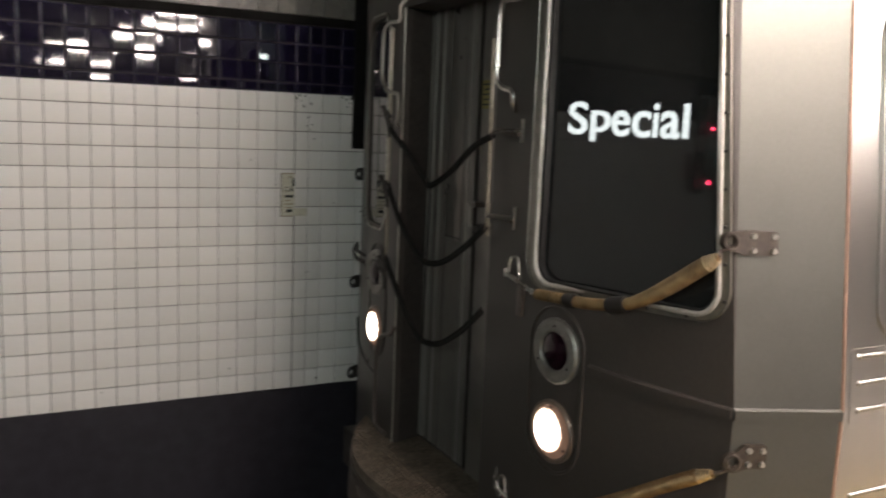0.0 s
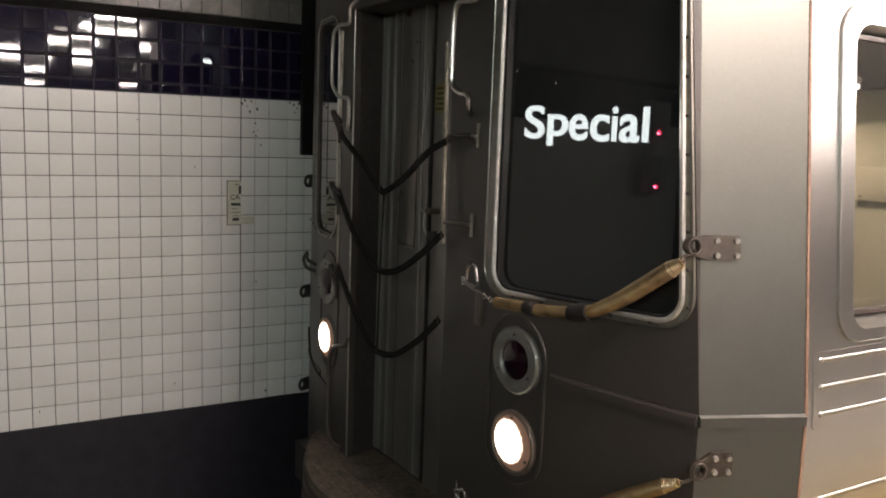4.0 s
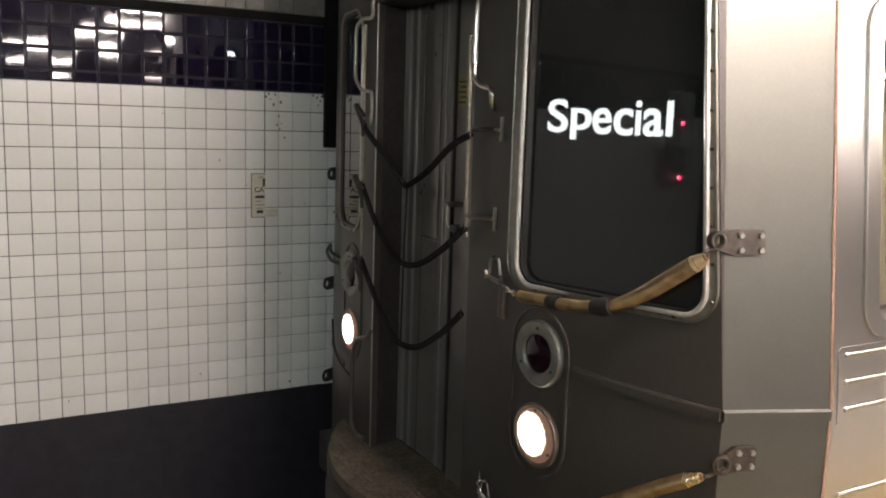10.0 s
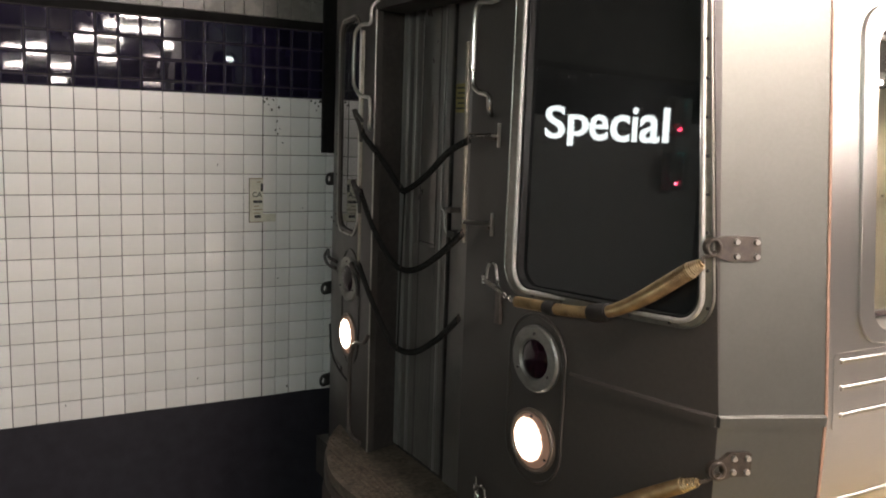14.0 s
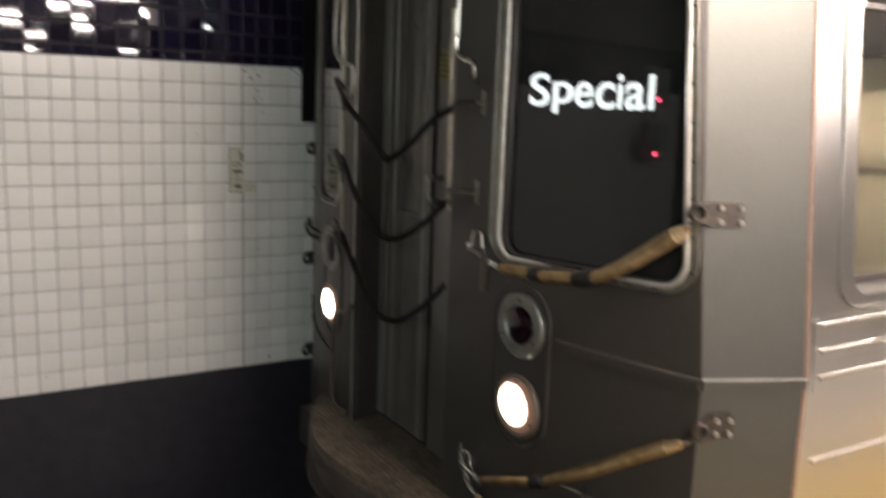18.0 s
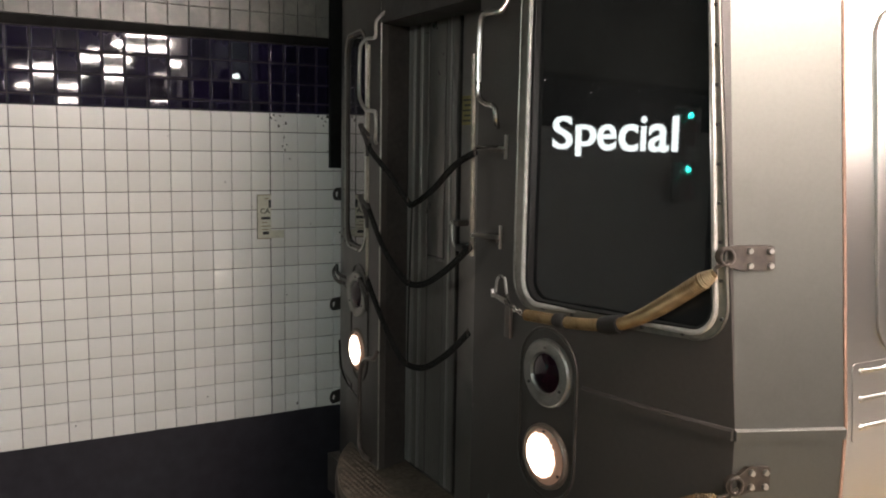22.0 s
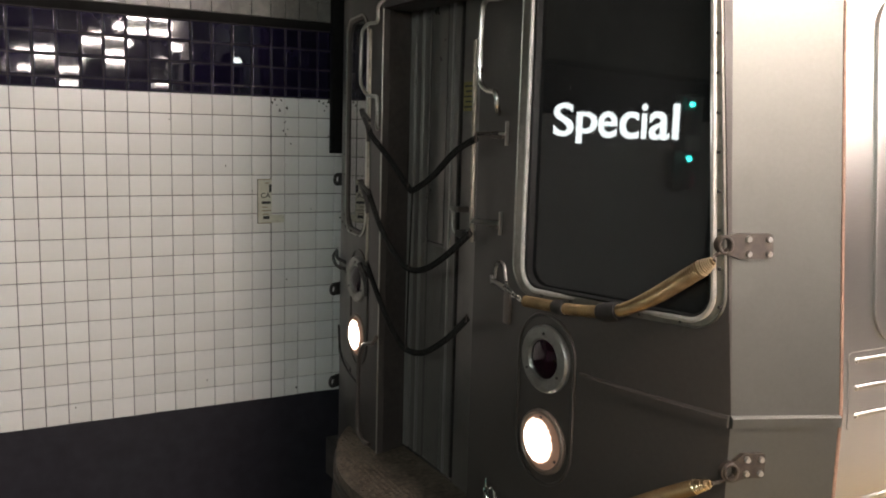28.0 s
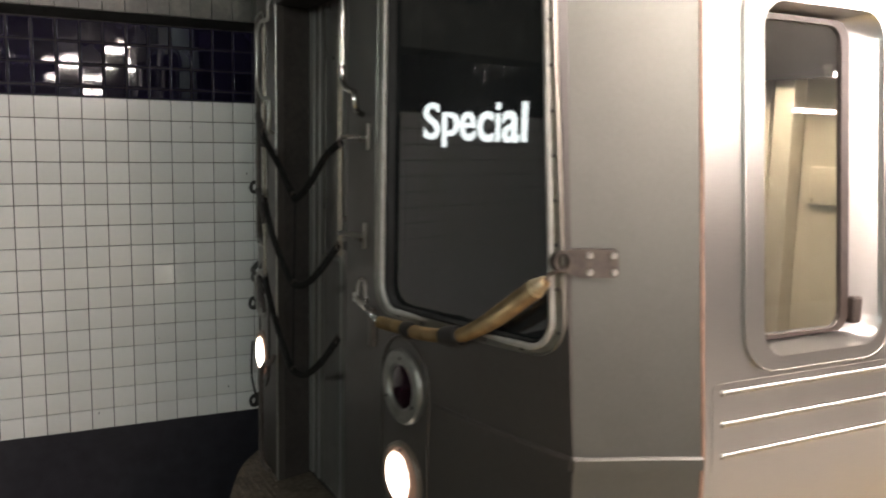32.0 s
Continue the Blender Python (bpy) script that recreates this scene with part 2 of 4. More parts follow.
def lamp_lens(m):
    """The bulb's image fills the lens and fades to a warm prismatic rim."""
    nt = m.node_tree
    b = nt.nodes["Principled BSDF"]
    tc = nt.nodes.new("ShaderNodeTexCoord")
    off = nt.nodes.new("ShaderNodeVectorMath")
    off.operation, off.inputs[1].default_value = "SUBTRACT", (-0.012, 0.010, 0.003)
    ln = nt.nodes.new("ShaderNodeVectorMath")
    ln.operation = "LENGTH"
    ns = nt.nodes.new("ShaderNodeTexNoise")
    ns.inputs["Scale"].default_value, ns.inputs["Detail"].default_value = 70, 4
    nr = nt.nodes.new("ShaderNodeMath")
    nr.operation, nr.inputs[1].default_value, nr.inputs[2].default_value = "MULTIPLY_ADD", 0.016, -0.008
    ad = nt.nodes.new("ShaderNodeMath")
    mr = nt.nodes.new("ShaderNodeMapRange")
    mr.interpolation_type = "SMOOTHSTEP"
    mr.inputs["From Min"].default_value, mr.inputs["From Max"].default_value = 0.056, 0.082
    mr.inputs["To Min"].default_value, mr.inputs["To Max"].default_value = 1.0, 0.0
    pw = nt.nodes.new("ShaderNodeMath")
    pw.operation, pw.inputs[1].default_value = "POWER", 3.0
    st = nt.nodes.new("ShaderNodeMath")
    st.operation, st.inputs[1].default_value, st.inputs[2].default_value = "MULTIPLY_ADD", 40.0, 0.16
    col = nt.nodes.new("ShaderNodeMix")
    col.data_type = "RGBA"
    col.inputs["A"].default_value, col.inputs["B"].default_value = (1.0, 0.55, 0.36, 1), (1.0, 0.90, 0.74, 1)
    nt.links.new(tc.outputs["Object"], off.inputs[0])
    nt.links.new(off.outputs[0], ln.inputs[0])
    nt.links.new(tc.outputs["Object"], ns.inputs["Vector"])
    nt.links.new(ns.outputs["Fac"], nr.inputs[0])
    nt.links.new(ln.outputs["Value"], ad.inputs[0])
    nt.links.new(nr.outputs[0], ad.inputs[1])
    nt.links.new(ad.outputs[0], mr.inputs["Value"])
    nt.links.new(mr.outputs[0], pw.inputs[0])
    nt.links.new(mr.outputs[0], col.inputs["Factor"])
    nt.links.new(pw.outputs[0], st.inputs[0])
    nt.links.new(st.outputs[0], b.inputs["Emission Strength"])
    nt.links.new(col.outputs["Result"], b.inputs["Emission Color"])
    b.inputs["Roughness"].default_value = 0.08
    b.inputs["Base Color"].default_value = (0.10, 0.065, 0.05, 1)


lamp_lens(LAMP_GLOW)
SIGN_GLOW = glow("sign_letters_glow", (0.98, 1.0, 0.93), 52)
CAB_GLASS = glass_mat("cab_windscreen", (0.15, 0.155, 0.16), 0.034, film=0.013)
SIDE_GLASS = glass_mat("side_window_glass", (0.92, 0.91, 0.88), 0.05, film=0.006)
PLASTER = mat("paper_notice", (0.55, 0.52, 0.42), 0.7, vary=0.1, grain=60, stain=(0.4, 0.36, 0.28), stain_scale=12)
WARM_TUBE = glow("warm_tube_glow", (1.0, 0.852, 0.785), 270)
EDGE_TUBE = glow("edge_tube_glow", (1.0, 0.852, 0.775), 600)
COOL_TUBE = glow("cool_tube_glow", (0.87, 1.0, 0.95), 540)
CAB_FILL = glow("cab_fill_glow", (1.0, 0.9, 0.75), 430)
LABEL_YELLOW = mat("faded_yellow_label", (0.20, 0.17, 0.05), 0.6, vary=0.2, grain=60)
FADED = mat("faded_print", (0.25, 0.2, 0.13), 0.7)
RED_GLOW = glow("red_signal_glow", (1.0, 0.03, 0.10), 90)
BAFFLE = mat("dark_grey_baffle", (0.12, 0.118, 0.112), 0.75, vary=0.15, grain=20)
RED_SPOT = glow("red_bulb_glow", (1.0, 0.45, 0.55), 150)
GREEN_SPOT = glow("green_bulb_glow", (0.35, 1.0, 0.9), 130)
GREEN_GLOW = glow("green_signal_glow", (0.02, 0.9, 0.75), 75)
SIGNAL_GREY = mat("pale_grey_enamel", (0.42, 0.42, 0.40), 0.7, vary=0.15, grain=20)
INK = mat("black_print", (0.03, 0.03, 0.03), 0.7)


# ---------------------------------------------------------------- mesh helpers
def finish(bm, name, material, smooth=False, angle=35):
    bmesh.ops.recalc_face_normals(bm, faces=bm.faces)
    me = bpy.data.meshes.new(name)
    bm.to_mesh(me)
    bm.free()
    if material:
        me.materials.append(material)
    if smooth:
        me.shade_smooth()
        try:
            me.set_sharp_from_angle(angle=radians(angle))
        except AttributeError:
            pass
    return me


def part(name, bm, material, parent, label="", smooth=True, angle=35):
    ob = new(name, finish(bm, name, material, smooth, angle))
    if parent is not None:
        ob.parent = parent
    if label:
        ob["label"] = label
    return ob


def thing(name, label, category, group="", kind=""):
    ob = new(name)
    return tagged(ob, label, category, group, kind)


def structure(name, bm, material, label="", category="", smooth=False):
    return tagged(new(name, finish(bm, name, material, smooth)), label, category, kind="structure")


def box(x0, x1, y0, y1, z0, z1, bevel=0.0, bm=None, seg=2):
    tmp = bmesh.new()
    m = Matrix.Translation(((x0 + x1) / 2, (y0 + y1) / 2, (z0 + z1) / 2)) @ Matrix.Diagonal((abs(x1 - x0), abs(y1 - y0), abs(z1 - z0), 1))
    bmesh.ops.create_cube(tmp, size=1, matrix=m)
    if bevel:
        bmesh.ops.bevel(tmp, geom=tmp.edges[:], offset=bevel, segments=seg, affect="EDGES", profile=0.6)
    if bm is None:
        return tmp
    me = bpy.data.meshes.new("tmp")
    tmp.to_mesh(me)
    tmp.free()
    bm.from_mesh(me)
    bpy.data.meshes.remove(me)
    return bm


def put(bm, tmp):
    me = bpy.data.meshes.new("tmp")
    tmp.to_mesh(me)
    tmp.free()
    bm.from_mesh(me)
    bpy.data.meshes.remove(me)
    return bm


def smooth_path(points, n=8):
    """Points along a rounded line through the given points."""
    pts = [Vector(p) for p in points]
    out = []
    for i in range(len(pts) - 1):
        a, b, c, d = pts[max(i - 1, 0)], pts[i], pts[i + 1], pts[min(i + 2, len(pts) - 1)]
        for k in range(n):
            t = k / n
            out.append(0.5 * ((2 * b) + (c - a) * t + (2 * a - 5 * b + 4 * c - d) * t * t + (3 * b - a - 3 * c + d) * t ** 3))
    out.append(pts[-1])
    return out


def tube(path, radius, sides=10, bm=None, cap=True):
    """A round bar along path; radius is a number or a function of the share of the length."""
    bm = bm or bmesh.new()
    path = [Vector(p) for p in path]
    rings, up = [], Vector((0, 0, 1))
    for i, p in enumerate(path):
        d = (path[min(i + 1, len(path) - 1)] - path[max(i - 1, 0)]).normalized()
        if abs(d.dot(up)) > 0.95:
            up = Vector((0, 1, 0)) if abs(d.y) < 0.9 else Vector((1, 0, 0))
        s = d.cross(up).normalized()
        u = s.cross(d).normalized()
        up = u
        r = radius(i / (len(path) - 1)) if callable(radius) else radius
        rings.append([bm.verts.new(p + s * r * math.cos(a) + u * r * math.sin(a)) for a in [2 * math.pi * k / sides for k in range(sides)]])
    for a, b in zip(rings, rings[1:]):
        for k in range(sides):
            bm.faces.new((a[k], a[(k + 1) % sides], b[(k + 1) % sides], b[k]))
    if cap:
        bm.faces.new(rings[0][::-1])
        bm.faces.new(rings[-1])
    return bm


def resample(path, step):
    out = [path[0]]
    acc = 0.0
    for a, b in zip(path, path[1:]):
        seg = (b - a).length
        while acc + seg >= step:
            a = a.lerp(b, (step - acc) / seg)
            out.append(a)
            seg = (b - a).length
            acc = 0.0
        acc += seg
    out.append(path[-1])
    return out


def coil(points, radius, pitch=0.006, sides=10, taper=0.0):
    """A close-wound spring: one ridge to each turn of its wire."""
    path = resample(smooth_path(points, 14), pitch / 4)
    n = len(path)

    def r(s):
        k = int(round(s * (n - 1)))
        end = min(1.0, (0.35 + min(s, 1 - s) / taper * 0.65)) if taper else 1.0
        return radius * end * (0.86 + 0.16 * (1, 0.55, -0.3, 0.55)[k % 4])

    return tube(path, r, sides)


def outline_round(u0, u1, z0, z1, r, n=8):
    """A rectangle's outline with rounded corners, as (u, z) points."""
    pts = []
    for cu, cz, a0 in ((u1 - r, z1 - r, 0), (u0 + r, z1 - r, 90), (u0 + r, z0 + r, 180), (u1 - r, z0 + r, 270)):
        for k in range(n + 1):
            a = radians(a0 + 90 * k / n)
            pts.append((cu + r * math.cos(a), cz + r * math.sin(a)))
    return pts


def circle(u, z, ru, rz=None, n=32):
    rz = rz or ru
    return [(u + ru * math.cos(2 * math.pi * k / n), z + rz * math.sin(2 * math.pi * k / n)) for k in range(n)]


def plate(loops, depth, shape, cuts=(), zcuts=(0.757,)):
    """A plate cut out of loops of (u, z), the first its rim and the others holes; shape(u, z, d) gives the place of a point d deep."""
    flat = bmesh.new()
    for loop in loops:
        vs = [flat.verts.new((u, 0, z)) for u, z in loop]
        for a, b in zip(vs, vs[1:] + vs[:1]):
            flat.edges.new((a, b))
    bmesh.ops.triangle_fill(flat, use_beauty=True, use_dissolve=False, edges=flat.edges[:])
    for c in cuts:
        bmesh.ops.bisect_plane(flat, geom=flat.verts[:] + flat.edges[:] + flat.faces[:], plane_co=(c, 0, 0), plane_no=(1, 0, 0))
    for c in zcuts:
        bmesh.ops.bisect_plane(flat, geom=flat.verts[:] + flat.edges[:] + flat.faces[:], plane_co=(0, 0, c), plane_no=(0, 0, 1))
    bm = bmesh.new()
    front = {v: bm.verts.new(shape(v.co.x, v.co.z, 0.0)) for v in flat.verts}
    back = {v: bm.verts.new(shape(v.co.x, v.co.z, depth)) for v in flat.verts}
    for f in flat.faces:
        bm.faces.new([front[v] for v in f.verts])
        bm.faces.new([back[v] for v in reversed(f.verts)])
    for e in flat.edges:
        if len(e.link_faces) == 1:
            a, b = e.verts
            bm.faces.new((front[a], front[b], back[b], back[a]))
    flat.free()
    return bm


def ring(outer, inner, depth, shape, cuts=()):
    return plate([outer, inner], depth, shape, cuts)


# ---------------------------------------------------------------- the station
K = 0.114            # pitch of the wall tiles
WALL_Y = 3.523       # face of the tiled wall behind the track


def tile_x(i):
    return (i - 12.2) * K


def tile_z(j):
    return (j - 0.6) * K


structure("wall_track", box(-9, 16, WALL_Y + 0.004, WALL_Y + 0.35, -1.75, 3.4), GROUT, "grout bed of the tiled track wall", "wall")
structure("band_grout", box(-9, 16, WALL_Y + 0.0005, WALL_Y + 0.0045, tile_z(15.02), tile_z(18.9)), BLACK_IRON, "black grout bed of the blue tile band", "wall")
# black strip stands in for the shaded recess above the blue band
structure("band_shade_strip", box(-9, 16, WALL_Y - 0.014, WALL_Y + 0.003, tile_z(18.5) + 0.003, tile_z(18.95), 0.003), MATTE_BLACK, "matte black strip for the shaded recess over the blue tiles", "wall")
structure("wall_end_near", box(-9.3, -9, -13, 3.9, -1.75, 3.4), TUNNEL, "far end wall of the station", "wall")
structure("wall_end_far", box(16, 16.3, -13, 3.9, -1.75, 3.4), GROUT, "end wall of the station", "wall")
structure("wall_platform", box(-9, 16, -13.3, -13, -1.75, 3.4), BACK_WALL, "dim painted wall behind the platform", "wall")
structure("ceiling", box(-9, 16, -13, WALL_Y, 3.1, 3.4), CEILING, "painted concrete station ceiling", "ceiling")
structure("platform", box(-9, 16, -13, -0.12, -1.3, 0.0, 0.01), CONCRETE, "grey concrete platform", "platform")
structure("platform_edge_strip", box(-9, 16, -0.72, -0.12, 0.001, 0.008), YELLOW, "yellow warning strip on the platform edge", "floor")
structure("track_bed", box(-9, 16, -0.12, WALL_Y, -1.75, -1.42), BALLAST, "dark oily concrete track bed", "ground")
structure("wall_base", box(-9, 16, WALL_Y - 0.012, WALL_Y + 0.004, -1.42, tile_z(-1.0)), NAVY_PAINT, "black painted lower part of the track wall", "wall")
structure("wall_kerb", box(-9, 16, WALL_Y - 0.24, WALL_Y - 0.012, -1.42, -1.17, 0.015), BALLAST, "dusty concrete kerb at the foot of the wall", "kerb")

# ---------------------------------------------------------------- the train
CAR_MID = 1.504      # middle of the car, across the track
BELT = 0.757


def bow(d, side=-1):
    """How far the front stands back at d metres from the car's middle."""
    return (0.18 if side < 0 else 0.215) * max(0.0, d - 0.5) ** 2


def lean(z):
    """How far the sides lean in above the belt."""
    return 0.092 * max(0.0, z - BELT)


train = thing("subway_car", "stainless steel subway car with a charcoal cab front, headlights lit", "train")
NEAR, FAR = -1, 1


def front_at(side, proud=0.0):
    """Places on the front: u is the distance from the car's middle, d the depth behind its face."""
    def shape(u, z, d):
        uu = u
        if u > 1.2:
            uu = u - lean(z) * (u - 1.2) / 0.188
        return (bow(uu, side) + d - proud, CAR_MID + side * uu, z)
    return shape


CUTS = [0.6, 0.7, 0.8, 0.9, 1.0, 1.1, 1.2, 1.3]
WIN = {NEAR: (0.633, 1.330, 0.982, 1.985), FAR: (0.685, 1.055, 0.985, 1.975)}
EDGE = {NEAR: 1.388, FAR: 1.360}
INNER = {NEAR: 0.304, FAR: 0.508}
LAMP_U = {NEAR: 0.750, FAR: 0.778}


def win_loop(side, grow_in, grow_out, grow_z, r, n=10):
    """Outline of a windscreen; its lower edge rises a little towards the corner."""
    u0, u1, z0, z1 = WIN[side]
    k = 0.022 if side == NEAR else 0.0
    return [(u, z + k * max(0.0, (u - u0) / (u1 - u0)) * (z1 - z) / (z1 - z0)) for u, z in outline_round(u0 - grow_in, u1 + grow_out, z0 - grow_z, z1 + grow_z, r, n)]


def on_front(y, z, off=0.0):
    """The place at y, z that stands off the front's face."""
    return Vector((bow(abs(y - CAR_MID), y - CAR_MID) - off, y, z))


def dome(r, h, rings=6, sides=24):
    """A shallow lens, round, facing -x."""
    bm = bmesh.new()
    top = bm.verts.new((-h, 0, 0))
    prev = None
    for i in range(1, rings + 1):
        a = i / rings
        vs = [bm.verts.new((-h * (1 - a * a), r * a * math.cos(2 * math.pi * k / sides), r * a * math.sin(2 * math.pi * k / sides))) for k in range(sides)]
        for k in range(sides):
            if prev:
                bm.faces.new((prev[k], prev[(k + 1) % sides], vs[(k + 1) % sides], vs[k]))
            else:
                bm.faces.new((top, vs[k], vs[(k + 1) % sides]))
        prev = vs
    back = [bm.verts.new((0.012, v.co.y, v.co.z)) for v in prev]
    for k in range(sides):
        bm.faces.new((prev[k], prev[(k + 1) % sides], back[(k + 1) % sides], back[k]))
    bm.faces.new(back)
    return bm


def bolt(r=0.006, h=0.005):
    """A hexagon bolt head facing -x."""
    bm = bmesh.new()
    bmesh.ops.create_cone(bm, cap_ends=True, segments=6, radius1=r, radius2=r * 0.85, depth=h, matrix=Matrix.Rotation(radians(-90), 4, "Y"))
    return bm


def ring_solid(r_out, r_in, depth, bevel=0.003, sides=36):
    """A flat ring facing -x with eased edges."""
    bm = bmesh.new()
    prof = [(r_in, depth), (r_in, bevel), (r_in + bevel, 0), (r_out - bevel, 0), (r_out, bevel), (r_out, depth)]
    loops = [[bm.verts.new((d, r * math.cos(2 * math.pi * k / sides), r * math.sin(2 * math.pi * k / sides))) for r, d in prof] for k in range(sides)]
    for k in range(sides):
        for j in range(len(prof) - 1):
            bm.faces.new((loops[k][j], loops[(k + 1) % sides][j], loops[(k + 1) % sides][j + 1], loops[k][j + 1]))
    return bm


def moved(bm, m):
    bm.transform(m)
    return bm


def turn_z(u):
    """The lean of the front's face at u, in degrees."""
    return math.degrees(math.atan(0.36 * max(0.0, u - 0.5)))


def eye_ring(r, wire, sides=20, wsides=8):
    bm = bmesh.new()
    loop = [Vector((r * math.cos(2 * math.pi * k / sides), 0, r * math.sin(2 * math.pi * k / sides))) for k in range(sides)]
    rows = []
    for k, c in enumerate(loop):
        n = c.normalized()
        rows.append([bm.verts.new(c + n * wire * math.cos(a) + Vector((0, 1, 0)) * wire * math.sin(a)) for a in [2 * math.pi * j / wsides for j in range(wsides)]])
    for k in range(sides):
        for j in range(wsides):
            bm.faces.new((rows[k][j], rows[(k + 1) % sides][j], rows[(k + 1) % sides][(j + 1) % wsides], rows[k][(j + 1) % wsides]))
    return bm


def cab_front(side):
    """One half of the cab's front with its window, lamps and corner."""
    u0, u1, z0, z1 = WIN[side]
    lu = LAMP_U[side]
    ue = EDGE[side]
    rim = [(INNER[side], -0.25), (ue, -0.25), (ue, 2.35), (INNER[side], 2.35)]
    holes = [win_loop(side, 0, 0, 0, 0.10 if side == FAR else 0.070), circle(lu, 0.765, 0.06), circle(lu, 0.49, 0.080)]
    panel = part("cab_front_panel", plate([rim] + holes, 0.03, front_at(side), CUTS), MASK_PAINT, train, "charcoal enamelled front panel", angle=4)
    # window: outer flange, clamping frame with screws, rubber and pane
    if side == FAR:
        window = part("windscreen_frame", ring(win_loop(side, 0.016, 0.016, 0.016, 0.11), win_loop(side, -0.006, -0.006, -0.006, 0.09), 0.012, front_at(side, 0.004), CUTS),
                      DARK_STEEL, train, "thin dark window frame")
        pts = [Vector(front_at(side, 0.005)(u, z, 0)) for u, z in win_loop(side, 0.012, 0.012, 0.012, 0.108)]
        part("frame_bead", tube(pts + pts[:1], 0.005, 6, cap=False), ALUMINIUM, window)
    else:
        fl = front_at(side, 0.006)
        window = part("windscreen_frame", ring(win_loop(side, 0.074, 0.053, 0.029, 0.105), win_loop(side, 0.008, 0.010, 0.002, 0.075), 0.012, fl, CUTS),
                      FRAME_STEEL, train, "dull steel window frame, platform light painted into its corner side")
        # corner-side faces take the lighter copy to imitate reflected platform light
        window.data.materials.append(FRAME_LIT)
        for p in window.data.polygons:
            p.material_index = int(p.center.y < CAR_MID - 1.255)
        bead = [Vector(front_at(side, 0.010)(u, z, 0)) for u, z in win_loop(side, 0.014, 0.018, 0.008, 0.080)]
        part("inner_rim", tube(bead + bead[:1], 0.0080, 8, cap=False), BEAD, window, "bright aluminium bead")
        edge_line = [Vector(front_at(side, 0.006)(u, z, 0)) for u, z in win_loop(side, 0.071, 0.050, 0.026, 0.103)]
        part("edge_bead", tube(edge_line + edge_line[:1], 0.0035, 6, cap=False), FRAME_STEEL, window)
        part("rubber_seal", ring(win_loop(side, 0.009, 0.012, 0.004, 0.075), win_loop(side, -0.006, -0.003, -0.005, 0.064), 0.035, front_at(side, 0.005), CUTS),
             RUBBER, window)
        lip = [Vector(front_at(side, 0.004)(u, z, 0)) for u, z in win_loop(side, -0.002, 0.002, -0.002, 0.068)]
        part("seal_lip", tube(lip + lip[:1], 0.004, 6, cap=False), RUBBER, window)
    xa, xb = (0.001, 0.121) if side == NEAR else (0.006, 0.074)

    def flat(u, z, d):
        uu = u - (lean(z) * (u - 1.2) / 0.188 if u > 1.2 else 0)
        k = (uu - 0.53) / 0.774 if side == NEAR else (uu - 0.675) / 0.39
        return (xa + (xb - xa) * k + d, CAR_MID + side * uu, z)

    pane = part("windscreen_pane", plate([win_loop(side, -0.003, -0.003, -0.003, 0.09 if side == FAR else 0.066)], 0.002, flat, (1.2,)), CAB_GLASS, window, "dark reflecting cab windscreen", smooth=False)
    pane.visible_shadow = False
    for k in range(11):
        z = z0 + 0.06 + k * 0.1
        if z < z1 - 0.05:
            uu = u1 + (0.036 if side == NEAR else 0.017)
            p = Vector(front_at(side, 0.009)(uu, z, 0))
            part("screw", moved(bolt(0.0055, 0.006), Matrix.Translation(p)), BLACK_IRON, window)
    for k in range(5):
        u = u0 + 0.09 + k * 0.13
        p = Vector(front_at(side, 0.009)(u, z0 - 0.017 + 0.022 * (u - u0) / (u1 - u0), 0))
        part("screw", moved(bolt(0.0055, 0.006), Matrix.Translation(p)), BLACK_IRON, window)
    # lamps: a pressed capsule round both, a ring and a lens each
    cap = outline_round(lu - 0.138, lu + 0.128, 0.350, 0.908, 0.132, 12)
    pts = [Vector(front_at(side, 0.002)(u, z, 0)) for u, z in cap]
    part("lamp_surround", tube(pts + pts[:2], 0.0055, 8, cap=False), MASK_PAINT, panel)
    turn = Matrix.Rotation(radians(turn_z(lu) if side == NEAR else 0.0), 4, "Z")
    for kind, z in (("tail_light", 0.765), ("headlight", 0.49)):
        at = Matrix.Translation(Vector(front_at(side, 0.0)(lu, z, 0))) @ turn
        if kind == "tail_light":
            body = part(kind, moved(ring_solid(0.110, 0.063, 0.03, 0.007), Matrix.Translation((-0.018, 0, 0)) @ Matrix.Identity(4)), TAIL_RING, train, "unlit red tail light in a dull aluminium ring")
            part("lens", moved(dome(0.066, 0.020), Matrix.Translation((-0.010, 0, 0))), RED_LENS, body, "dark red glass lens")
        else:
            body = part(kind, moved(ring_solid(0.107, 0.090, 0.03, 0.006), Matrix.Translation((-0.014, 0, 0))), LAMP_RING, train, "lit headlight in a painted ring")
            part("bulb_lens", moved(dome(0.090, 0.016, 10, 36), Matrix.Translation((-0.010, 0, 0))), LAMP_GLOW, body, "glowing warm white lens")
        for k in range(3):
            a = radians(90 + 120 * k)
            part("bolt", moved(bolt(0.0055, 0.004), Matrix.Translation((-0.020 if kind == "tail_light" else -0.014, 0.084 * math.cos(a), 0.084 * math.sin(a)))), BLACK_IRON, body)
        body.matrix_basis = at
    # belt beads on the front
    for z0, z1 in ((BELT - 0.030, BELT + 0.002), (0.268, 0.300)):
        face = front_at(side)
        part("belt_strip", plate([[(0.90, z0), (ue - 0.003, z0), (ue - 0.003, z1), (0.90, z1)]], 0.010, lambda u, z, d: face(u, z, d - 0.008 * (1 - 0.8 * (z > z1 - 0.004))), CUTS, (z1 - 0.008,)), MASK_PAINT, panel, angle=4)


